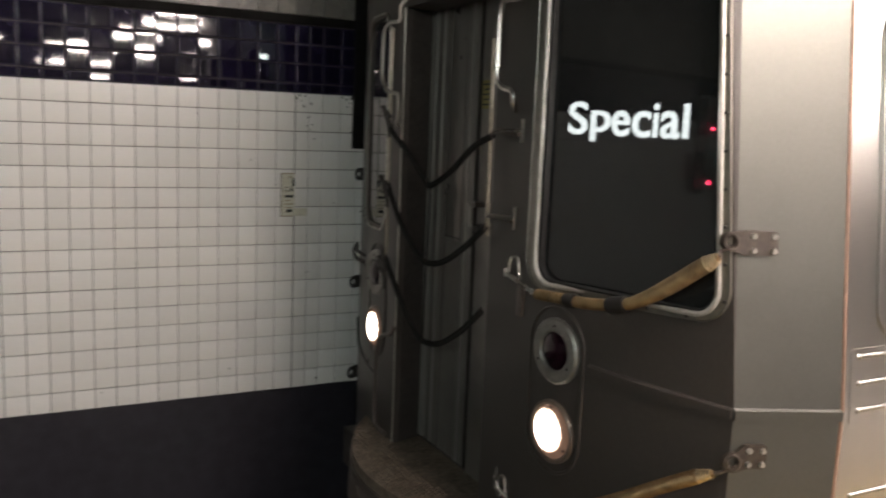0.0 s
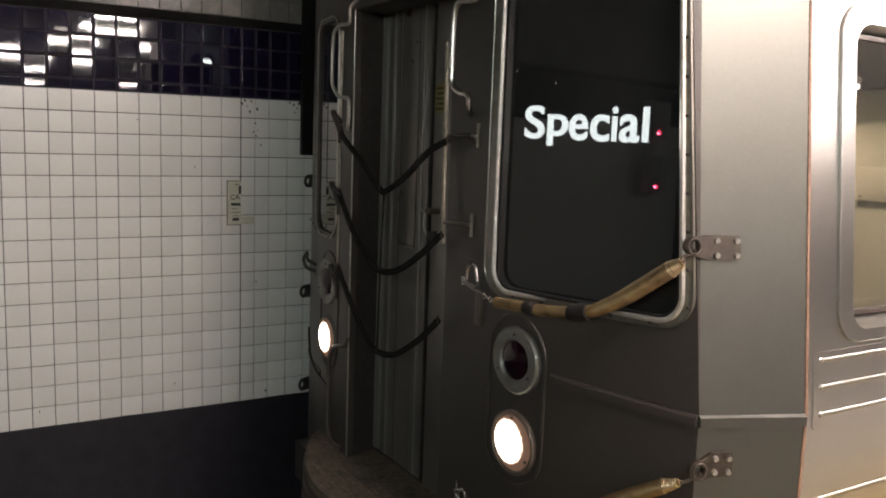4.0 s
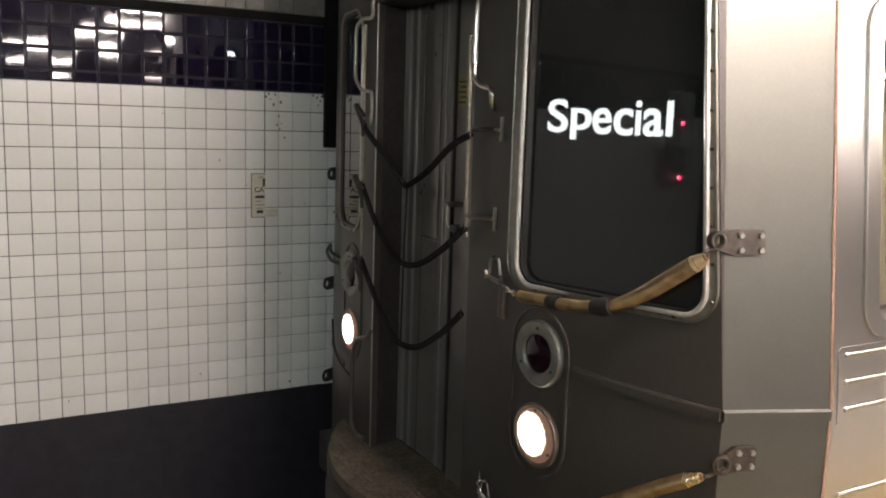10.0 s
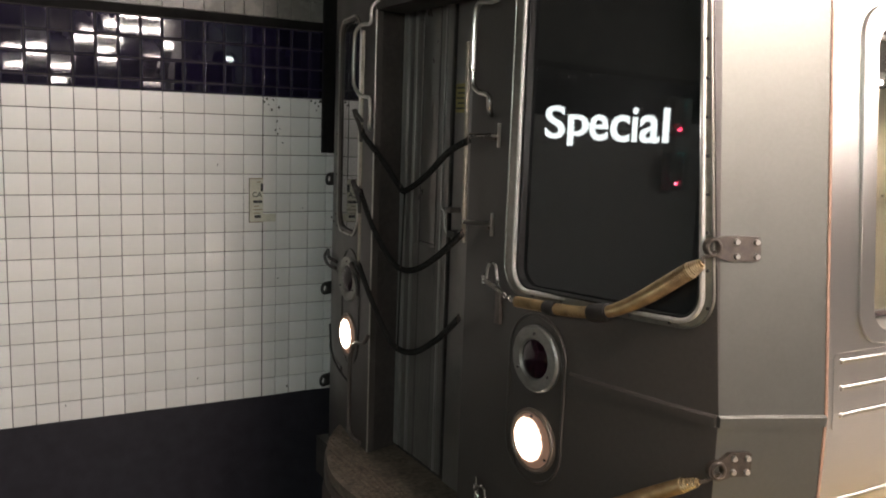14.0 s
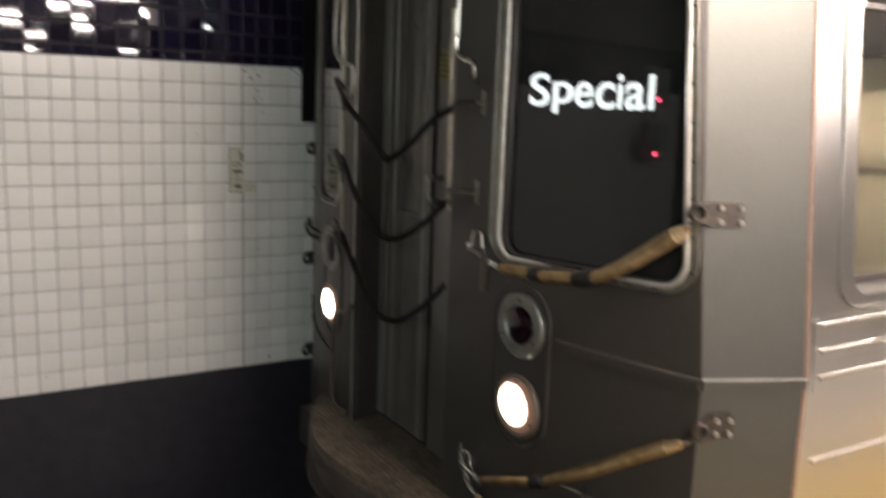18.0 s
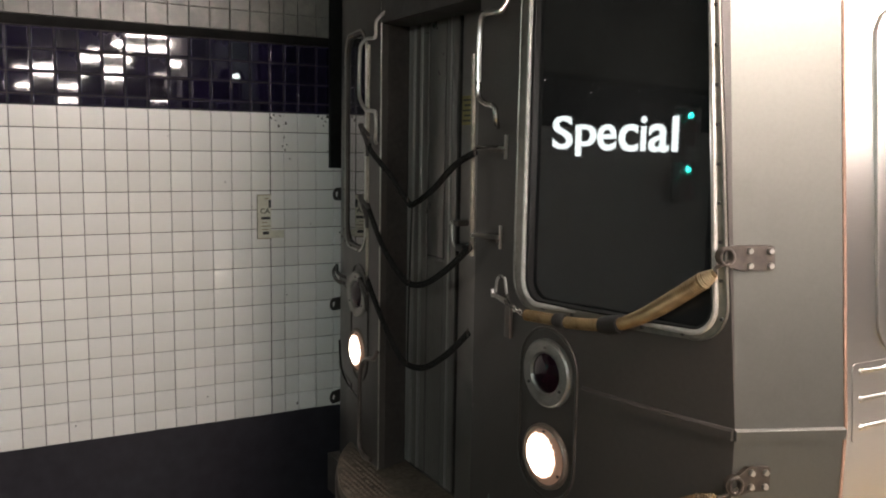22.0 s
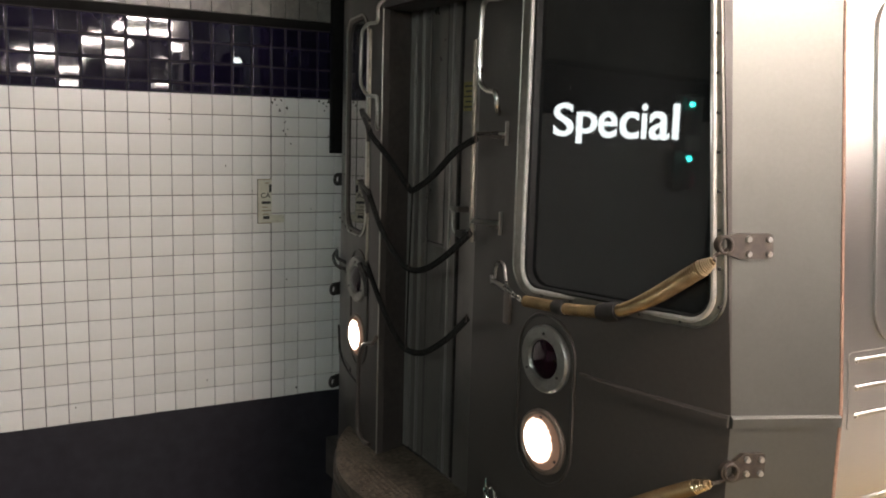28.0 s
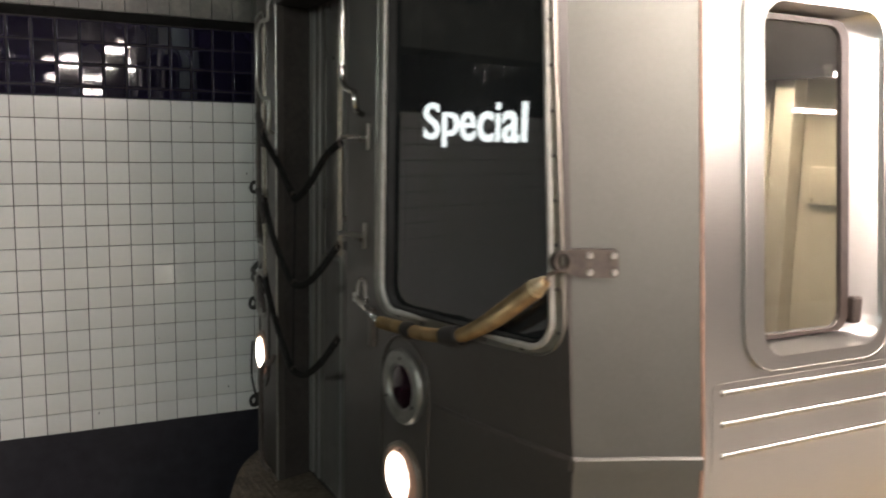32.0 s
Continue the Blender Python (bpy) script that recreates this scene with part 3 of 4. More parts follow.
def corner(side):
    def at(u, z, d):
        return (bow(EDGE[side], side) + 0.001 + (0.424 - bow(EDGE[side], side)) * u, CAR_MID + side * (EDGE[side] + (1.504 - EDGE[side]) * u - lean(z) - d), z)
    body = part("corner_panel", plate([[(0, -0.25), (1, -0.25), (1, 2.35), (0, 2.35)]], 0.02, at, [0.5]), CORNER_PAINT, train, "satin silver-grey corner panel", smooth=False)
    for z0, z1 in ((BELT - 0.030, BELT + 0.002), (0.268, 0.300)):
        part("belt_strip", plate([[(-0.01, z0), (0.985, z0), (0.985, z1), (-0.01, z1)]], 0.012, lambda u, z, d: at(u, z, d - 0.010 * (1 - 0.8 * (z > z1 - 0.004))), [0.5], (z1 - 0.006,)), CORNER_PAINT, body, smooth=False)
    part("joint_seal", plate([[(0.985, -0.25), (1.01, -0.25), (1.01, 2.35), (0.985, 2.35)]], 0.006, lambda u, z, d: at(u, z, d - 0.003)), COPPER_SEAL, train, "rust-brown sealant in the body joint")
    # forged anchor plates of the barrier springs, each with an eye at its end
    for z, u0, u1, h, eu, ez, er in ((1.204, 0.02, 0.337, 0.064, -0.080, 1.206, 0.0255), (0.6255, 0.045, 0.305, 0.067, 0.010, 0.609, 0.029), (0.109, 0.045, 0.305, 0.067, 0.010, 0.092, 0.029)):
        k = 1 / 0.305
        rim = [(eu + er * k * math.cos(a), ez + er * math.sin(a)) for a in [radians(80 + 200 * q / 16) for q in range(17)]]
        rim += [(max(eu + 0.12, u0), z - h / 2 - 0.001), (u1 - 0.02, z - h / 2), (u1, z - h / 2 + 0.008), (u1, z + h / 2 - 0.006), (u1 - 0.015, z + h / 2), (max(eu + 0.10, u0), z + h / 2)]
        if side == FAR:
            eu, er = -0.17, 0.034
            rim = [(eu + er * k * math.cos(a), ez + er * math.sin(a)) for a in [radians(90 + 180 * q / 16) for q in range(17)]] + [(u1, ez - er), (u1, ez + er)]
        hole = circle(eu - 0.006, ez, 0.0125 * k, 0.0160, 18)
        pl = part("spring_anchor", plate([rim, hole], 0.012, lambda u, z, d: at(u, z, d - 0.012), (), ()), WORN_STEEL if side == NEAR else BLACK_IRON, train, "scuffed steel anchor plate with four bolts")
        ring_pts = [Vector(at(u, q, -0.012)) for u, q in circle(eu - 0.006, ez, 0.0175 * k, 0.0205, 24)]
        part("eye", tube(ring_pts + ring_pts[:1], 0.0052, 8, cap=False), WORN_STEEL if side == NEAR else BLACK_IRON, pl, "worn eyelet")
        for bu in (u0 + 0.09, u1 - 0.045):
            for bz in (z - 0.020, z + 0.018):
                p = Vector(at(bu, bz, -0.016))
                b2 = bmesh.new()
                bmesh.ops.create_cone(b2, cap_ends=True, segments=12, radius1=0.0085, radius2=0.007, depth=0.010, matrix=Matrix.Translation(p) @ Matrix.Rotation(radians(90), 4, "X") @ Matrix.Rotation(radians(side * 22), 4, "Y"))
                part("bolt", b2, ALUMINIUM, pl)
    return at


LAMP_RING = mat("brown_painted_ring", (0.13, 0.10, 0.08), 0.4, metal=0.2, vary=0.1, grain=50)
WORN_STEEL = mat("scuffed_plated_steel", (0.041, 0.031, 0.024), 0.45, metal=0.35, vary=0.4, grain=55, bump=0.5, stain=(0.024, 0.018, 0.014), stain_scale=30)
for side in (NEAR, FAR):
    cab_front(side)
    corner(side)


def side_at(side):
    return lambda u, z, d: (u, CAR_MID + side * (1.504 - lean(z) - d), z)


for side in (NEAR, FAR):
    hole = [outline_round(0.608, 1.055, 0.962, 1.825, 0.075)] if side == NEAR else []
    part("side_wall", plate([[(0.424, -0.25), (12, -0.25), (12, 2.35), (0.424, 2.35)]] + hole, 0.035, side_at(side)), STAINLESS, train, "brushed stainless side", smooth=False)

# cab side window, its pressed frame, gasket and pane
near_side = side_at(NEAR)
side_window = part("cab_side_window", ring(outline_round(0.552, 1.082, 0.932, 1.872, 0.10, 10), outline_round(0.615, 1.046, 0.969, 1.818, 0.070, 10), 0.012, lambda u, z, d: near_side(u, z, d - 0.008)), STAINLESS, train, "stainless cab side window")
bm = bmesh.new()  # reveal that slopes in from the skin to the pane
loops = [[bm.verts.new(near_side(u, z, d)) for u, z in lp] for lp, d in ((outline_round(0.615, 1.046, 0.969, 1.818, 0.070, 10), -0.008), (outline_round(0.617, 1.041, 0.973, 1.814, 0.068, 10), 0.004), (outline_round(0.624, 0.972, 0.998, 1.797, 0.052, 10), 0.046), (outline_round(0.640, 0.945, 1.014, 1.781, 0.045, 10), 0.047))]
for la, lb in zip(loops, loops[1:]):
    for q in range(len(la)):
        bm.faces.new((la[q], la[(q + 1) % len(la)], lb[(q + 1) % len(lb)], lb[q]))
part("reveal", bm, STAINLESS, side_window, "sloping stainless sill and reveal")
part("gasket", ring(outline_round(0.626, 0.968, 1.000, 1.795, 0.052, 8), outline_round(0.637, 0.938, 1.010, 1.781, 0.045, 8), 0.014, lambda u, z, d: near_side(u, z, d + 0.034)), GASKET, side_window, "brown-black rubber window gasket")
knob = box(-0.018, 0.018, -0.014, 0.014, -0.036, 0.036, 0.012, seg=3)
part("gasket_block", moved(knob, Matrix.Translation(near_side(0.984, 1.052, 0.030))), GASKET, side_window, "black rubber block at the foot of the pane")
pane = part("pane", plate([outline_round(0.634, 0.948, 1.006, 1.786, 0.05)], 0.006, lambda u, z, d: near_side(u, z, d + 0.042)), SIDE_GLASS, side_window, "smeared window pane", smooth=False)
pane.visible_shadow = False
part("frame_bead", tube([Vector(near_side(u, z, -0.007)) for u, z in outline_round(0.555, 1.079, 0.935, 1.869, 0.10, 10) + [(1.079, 1.769)]], 0.0022, 8, cap=False), STAINLESS, side_window)
for z in (0.898, 0.824, 0.749, 0.499, 0.288, 0.222):
    x0 = 0.475 if z > 0.6 else 0.485
    pts = [Vector(near_side(x, z, 0.003)) for x in [x0 + 0.004 * k for k in range(6)] + [x0 + 0.05, 1.0, 2.0, 3.0, 5.0, 8.0, 12.0]]
    n = len(pts)
    part("pressed_rib", tube(pts, lambda s, n=n: 0.0082 if s * (n - 1) > 3.5 else (0.004, 0.0085, 0.0105, 0.0098)[int(s * (n - 1) + 0.01)], 14), STAINLESS, train)

rib_panel = part("rib_panel", plate([outline_round(0.452, 12, 0.708, 0.921, 0.018, 5)], 0.004, lambda u, z, d: near_side(u, z, d - 0.0022)), STAINLESS, train, "pressed panel carrying three ribs", smooth=False)

# cab interior
cab = part("cab_partition", box(1.30, 1.34, 0.16, 2.85, -0.2, 2.3), CAB_PANEL, train, "beige panelled cab partition")
part("partition_post", box(1.24, 1.30, 0.52, 0.60, -0.2, 2.3, 0.01), CAB_PALE, cab)
part("partition_door", box(1.275, 1.30, 0.64, 1.30, -0.2, 2.1, 0.008), CAB_PANEL, cab)
# added dark panel imitates the dark reflection across the pane's top
part("cab_dark_panel", box(1.225, 1.238, 0.25, 1.30, 1.68, 2.22, 0.004), PANEL_DARK, train, "dark panel standing in for the ceiling's reflection in the pane")
plate_on = part("access_plate", box(1.290, 1.2985, 0.35, 0.48, 1.29, 1.41, 0.003), CAB_PANEL, train, "beige access plate")
for y in (0.365, 0.465):
    part("screw", moved(bolt(0.0045, 0.005), Matrix.Translation((1.289, y, 1.305))), LEDGE, plate_on)
# black sheets stand in for the unlit cab and hide the lit partition
part("cab_blackout", box(0.236, 0.25, 0.24, 1.16, -0.2, 2.3), CAB_DARK, train, "black sheet standing in for the unlit cab behind the windscreen")
part("cab_blackout", box(0.236, 0.25, 2.07, 2.76, -0.2, 2.3), CAB_DARK, train, "black sheet standing in for the unlit cab behind the windscreen")
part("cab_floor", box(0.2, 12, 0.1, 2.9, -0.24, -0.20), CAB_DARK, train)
part("cab_ceiling", box(0.48, 1.30, 0.2, 2.8, 2.24, 2.28), CAB_PANEL, train)
# unseen lamp, added so the partition shows bright through the side window
part("cab_fill_lamp", box(0.85, 1.15, 0.45, 0.55, 2.225, 2.239, 0.004), CAB_FILL, train, "unseen lamp added to brighten the cab partition")

part("roof", box(0.2, 12, 0.18, 2.83, 2.33, 2.6, 0.1), DARK_STEEL, train)
part("floor_pan", box(0.1, 12, 0.1, 2.9, -0.45, -0.24), BLACK_IRON, train)

# end door in its recess
door = part("storm_door", box(0.163, 0.20, 1.619, 2.060, 0.0, 2.12), BLACK_IRON, train, "fluted steel end door, shut")
for y0, y1, proud, bright in ((2.002, 2.054, 0.012, True), (1.953, 1.991, 0.007, False), (1.875, 1.926, 0.006, False), (1.716, 1.678, 0.006, False), (1.619, 1.663, 0.007, False)):
    part("stile", box(0.163 - proud, 0.168, min(y0, y1), max(y0, y1), 0.01, 2.11, 0.003), BRIGHT_FLUTE if bright else DOOR_STEEL, door)
part("upper_panel", box(0.159, 0.168, 1.727, 1.864, 1.00, 2.11, 0.003), DOOR_STEEL, door)
part("kick_panel", box(0.160, 0.168, 1.727, 1.864, 0.01, 0.994, 0.002), DOOR_STEEL, door)
for y in (1.9345, 1.671):
    part("bead", box(0.152, 0.168, y - 0.006, y + 0.006, 0.01, 2.11, 0.003), BRIGHT_FLUTE, door)
for k in range(9):
    y = 1.735 + 0.0152 * k
    part("flute", tube([(0.160, y, 0.02), (0.160, y, 0.985)], 0.0042, 6), DOOR_STEEL, door)
for y in (1.965, 1.980, 1.890, 1.905, 1.690, 1.705, 1.634, 1.650):
    part("flute", tube([(0.157, y, 0.02), (0.157, y, 0.985)], 0.0032, 6), DOOR_STEEL, door)
pull = part("door_pull", tube(smooth_path([(0.15, 1.60, 1.166), (0.115, 1.585, 1.168), (0.105, 1.552, 1.158), (0.105, 1.550, 1.11), (0.105, 1.540, 1.085), (0.11, 1.515, 1.072), (0.12, 1.45, 1.09), (0.15, 1.43, 1.10)], 6), 0.0055, 8), ALUMINIUM, door, "worn door pull")
part("latch_block", box(0.10, 0.15, 1.50, 1.545, 1.158, 1.180, 0.006), DARK_STEEL, pull)
part("latch_block", box(0.095, 0.15, 1.455, 1.515, 1.060, 1.090, 0.006), BLACK_IRON, pull)
part("door_jamb", box(0.150, 0.20, 1.20, 1.574, 0.0, 2.3, 0.004), DOOR_STEEL, train, "steel door jamb")
part("door_gap", box(0.190, 0.205, 1.572, 1.621, 0.0, 2.2), BLACK_IRON, train)
side_bm = bmesh.new()  # the far side of the recess splays out towards the door
foot, head = ([side_bm.verts.new((x, y, z)) for x, y in ((0.031, 2.013), (0.2, 2.060), (0.2, 2.10), (0.031, 2.06))] for z in (-0.02, 2.33))
side_bm.faces.new(foot[::-1])
side_bm.faces.new(head)
for q in range(4):
    side_bm.faces.new((foot[q], foot[(q + 1) % 4], head[(q + 1) % 4], head[q]))
part("recess_side", side_bm, BLACK_IRON, train, "dark side of the door recess", smooth=False)
# bright line stands in for light caught on the recess edge
part("edge_glint", tube([(-0.002, 2.010, 0.0), (-0.002, 2.010, 2.3)], 0.0035, 8), ALUMINIUM, train, "thin bright line imitating light on the door recess edge")
part("recess_side", box(0.031, 0.2, 1.165, 1.199, -0.02, 2.33), BLACK_IRON, train)
part("recess_lintel", box(-0.005, 0.2, 1.19, 2.04, 1.985, 2.34, 0.006), BLACK_IRON, train)
label = part("warning_label", box(0.1465, 0.1500, 1.490, 1.566, 1.555, 1.668, 0.0006), LABEL_YELLOW, train, "faded yellow warning label")
for k in range(5):
    part("print_bar", box(0.1455, 0.1468, 1.498, 1.558 - 0.010 * (k % 2), 1.648 - 0.020 * k, 1.655 - 0.020 * k), INK, label)


def hardware(name, bm, material, label=""):
    return part(name, bm, material, train, label)


def path_front(rows):
    return [on_front(y, z, off) for y, z, off in rows]


# grab handles
hardware("grab_handle", tube(smooth_path(path_front([(1.00, 1.99, 0.0), (1.003, 1.925, 0.03), (1.012, 1.908, 0.05), (1.081, 1.912, 0.05), (1.108, 1.900, 0.05), (1.120, 1.865, 0.05), (1.124, 1.773, 0.05), (1.122, 1.665, 0.05), (1.109, 1.634, 0.05), (1.072, 1.615, 0.05), (1.026, 1.607, 0.05), (1.011, 1.590, 0.05), (1.014, 1.560, 0.045), (1.030, 1.545, 0.03), (1.072, 1.540, 0.0)]), 5), 0.0095, 10), CHROME, "bright bent grab handle")
hardware("grab_handle", tube(smooth_path(path_front([(1.978, 2.03, 0.0), (1.980, 1.987, 0.04), (1.983, 1.940, 0.04), (2.005, 1.922, 0.04), (2.085, 1.925, 0.04), (2.148, 1.905, 0.04), (2.169, 1.859, 0.04), (2.174, 1.700, 0.04), (2.143, 1.654, 0.04), (2.087, 1.623, 0.04), (2.024, 1.615, 0.04), (1.982, 1.605, 0.04), (1.974, 1.538, 0.04), (1.980, 1.500, 0.04), (2.000, 1.483, 0.03), (2.055, 1.476, 0.0)]), 5), 0.0080, 10), ALUMINIUM, "bright bent grab handle")
hardware("door_rail", tube(path_front([(1.183, 1.79, 0.035), (1.176, 1.50, 0.035), (1.167, 1.09, 0.035)]), 0.0085, 8), RAIL_STEEL, "long thin rail beside the end door")
hardware("door_rail", tube(path_front([(2.070, 1.90, 0.035), (2.075, 1.48, 0.035), (2.074, 0.88, 0.035)]), 0.0075, 8), RAIL_STEEL, "long thin rail beside the end door")
for zz, yy in ((1.473, 1.010), (1.169, 1.030)):
    bracket = hardware("chain_bracket", box(-0.012, 0.0, yy - 0.004, yy + 0.003, zz - 0.040, zz + 0.040, 0.0015), ALUMINIUM, "T-shaped bracket for the door chain")
    part("rod", tube([(-0.010, yy, zz), (-0.025, yy + 0.04, zz), (-0.040, yy + 0.135, zz - 0.004)], 0.0078, 8), CHROME, bracket)
    part("hasp", box(-0.022, -0.012, yy + 0.002, yy + 0.075, zz - 0.018, zz - 0.006, 0.002), WORN_STEEL, bracket)

# black barrier springs across the end door
for rows in ([(2.03, 1.475, 0.05), (2.013, 1.442, 0.045), (1.83, 1.345, 0.04), (1.66, 1.245, 0.04), (1.61, 1.242, 0.04), (1.45, 1.305, 0.045), (1.27, 1.405, 0.05), (1.135, 1.452, 0.05)],
             [(2.065, 1.206, 0.04), (1.92, 1.058, 0.04), (1.76, 0.955, 0.04), (1.62, 0.922, 0.05), (1.48, 0.945, 0.05), (1.32, 1.02, 0.05), (1.155, 1.122, 0.05)],
             [(2.06, 0.87, 0.04), (1.92, 0.74, 0.04), (1.76, 0.62, 0.04), (1.63, 0.588, 0.05), (1.48, 0.612, 0.05), (1.32, 0.695, 0.05), (1.22, 0.765, 0.05), (1.166, 0.812, 0.045)]):
    sp = hardware("barrier_spring", coil(path_front(rows), 0.0125, 0.008, 8), BLACK_SPRING, "blackened barrier spring slung across the end door")
    for y, z, off in (rows[0], rows[-1], rows[3]):
        part("clip", moved(eye_ring(0.013, 0.0035, 14, 6), Matrix.Translation(on_front(y, z + 0.004, off)) @ Matrix.Rotation(radians(50), 4, "Z")), WORN_STEEL, sp)

hardware("chain_rod", tube([on_front(1.615, 1.245, 0.045), on_front(1.622, 0.92, 0.05), on_front(1.632, 0.59, 0.05)], 0.004, 8), BLACK_SPRING, "thin upright rod joining the door springs")

# brass coloured barrier springs along the near half of the front
def brass_spring(rows, r0, r1, tapes, ends):
    pts = path_front(rows)
    path = resample(smooth_path(pts, 14), 0.0017)
    n = len(path)
    split = tapes[-1][1]

    def rad(s):
        k = int(round(s * (n - 1)))
        base = r0 + (r1 - r0) * min(1.0, max(0.0, (s - split) / 0.22))
        if s > 0.94:
            base *= 0.90 - 0.5 * ((s - 0.94) / 0.06) ** 1.3
        ridge = 0.3 * math.sin(s * 210) * (s > split) + (0.4, 0.3, 0.2, 0.3)[k % 4]
        return base * (0.90 + 0.03 * ridge + 0.085 * (1, 0.5, 0, 0.5)[k % 4]) * (0.9 if s > 0.94 else 1.0)

    ob = hardware("barrier_spring", tube(path, rad, 14), BRASS, "tarnished brass-coloured barrier spring bound with black tape")
    for q in range(7):
        k = int((0.945 + 0.0075 * q) * n)
        d = (path[k + 1] - path[k - 1]).normalized()
        m = Matrix.Translation(path[k]) @ d.to_track_quat("Y", "Z").to_matrix().to_4x4()
        part("coil_turn", moved(eye_ring((r1 * (0.90 - 0.06 * q)), 0.0020, 20, 6), m), BRIGHT_BRASS, ob)
    for a, b, rr in tapes:
        seg = path[int(a * n):int(b * n)]
        m = len(seg)
        part("tape_band", tube(resample(seg, 0.006), lambda s, rr=rr: rr * (0.88 + 0.14 * math.sin(math.pi * s) + 0.02 * math.sin(37 * s)), 14), TAPE, ob, "black tape binding")
    part("end_hook", tube(smooth_path([path[-1], *ends], 6), 0.005, 8), WORN_STEEL, ob)
    return ob


upper_eye = Vector((0.112, 0.160, 1.207))
lower_eye = Vector((0.138, 0.108, 0.612))
up = brass_spring([(0.80, 0.948, 0.055), (0.70, 0.955, 0.055), (0.60, 0.960, 0.055), (0.50, 0.972, 0.055), (0.424, 0.988, 0.055), (0.35, 1.024, 0.055), (0.284, 1.066, 0.058), (0.205, 1.125, 0.06), (0.148, 1.168, 0.06)], 0.0185, 0.0240,
                  [(0.19, 0.255, 0.024), (0.44, 0.535, 0.0275)], [upper_eye + Vector((-0.02, 0.008, -0.03)), upper_eye + Vector((-0.005, 0.0, -0.022)), upper_eye + Vector((0.008, -0.01, -0.010))])
low = brass_spring([(0.85, 0.198, 0.055), (0.74, 0.240, 0.055), (0.60, 0.292, 0.055), (0.50, 0.345, 0.055), (0.40, 0.402, 0.055), (0.265, 0.492, 0.058), (0.165, 0.556, 0.06), (0.112, 0.586, 0.06)], 0.0155, 0.0215,
                   [(0.30, 0.375, 0.0225)], [lower_eye + Vector((-0.02, 0.012, -0.032)), lower_eye + Vector((-0.004, 0, -0.02)), lower_eye + Vector((0.008, -0.01, -0.008))])
# snap hooks and loops at the springs' inner ends
for dy, dz, sc in ((0.0, 0.0, 1.0), (0.03, -0.765, 0.7)):
    def at(y, z, off):
        return on_front(0.872 + sc * (y - 0.872) + dy, 0.956 + sc * (z - 0.956) + dz, off)
    hook = hardware("snap_hook", tube([at(1.002, 0.984, 0.050), at(0.940, 0.973, 0.050), at(0.878, 0.957, 0.048)], lambda q: 0.0085 - 0.003 * abs(2 * q - 1), 8), CHROME, "bright wire snap hook")
    loop = smooth_path([at(0.985, 0.990, 0.048), at(0.985, 1.030, 0.044), at(0.965, 1.050, 0.042), at(0.942, 1.042, 0.042), at(0.930, 1.010, 0.044), at(0.915, 0.980, 0.046), at(0.885, 0.960, 0.048)], 6)
    part("spring_loop", tube(loop, 0.0048, 7), CHROME, hook)
    part("gate_pin", tube([at(1.004, 1.000, 0.050), at(0.998, 0.972, 0.050)], 0.006, 8), CHROME, hook)
    for q in range(4):
        y, z = 0.872 - 0.016 * q, 0.956 - 0.003 * q
        part("link", moved(eye_ring(0.0085, 0.0028, 12, 6), Matrix.Translation(at(y, z, 0.050)) @ Matrix.Rotation(radians(90), 4, "Z") @ Matrix.Rotation(radians(75 * (q % 2)), 4, "X")), CHROME, hook)
hardware("hook_pad", box(-0.012, 0.002, 0.950, 0.985, 0.835, 0.955, 0.005), DARK_STEEL, "dark pad under the snap hook")
# hanging spring and chain under the lower barrier
hardware("hanging_spring", coil([on_front(0.868, 0.129, 0.06), on_front(0.78, 0.095, 0.06), on_front(0.69, 0.058, 0.06), on_front(0.60, 0.005, 0.06), on_front(0.52, -0.06, 0.06)], 0.0145, 0.006, 10), BRASS, "thin brass-coloured spring hanging slack")


def chain(points, step=0.015, r=0.0062, wire=0.0019):
    bm = bmesh.new()
    pts = resample(smooth_path(points, 10), step)
    for k, (a, b) in enumerate(zip(pts, pts[1:])):
        d = (b - a).normalized()
        q = d.to_track_quat("X", "Z").to_matrix().to_4x4()
        link = eye_ring(r, wire, 10, 5)
        link.transform(Matrix.Translation((a + b) / 2) @ q @ Matrix.Rotation(radians(90 * (k % 2)), 4, "X") @ Matrix.Diagonal((1.5, 1, 0.8, 1)))
        put(bm, link)
    return bm


hardware("chain", chain([on_front(0.406, 0.372, 0.06), on_front(0.403, 0.25, 0.06), on_front(0.395, 0.06, 0.06), on_front(0.39, -0.15, 0.06)]), WORN_STEEL, "light chain hanging from the barrier spring")
hardware("chain", chain([on_front(1.00, 0.27, 0.045), on_front(0.985, 0.22, 0.05), on_front(0.94, 0.16, 0.055), on_front(0.885, 0.14, 0.06)], 0.022, 0.011, 0.0032), CHROME, "bright chain holding the snap hook")

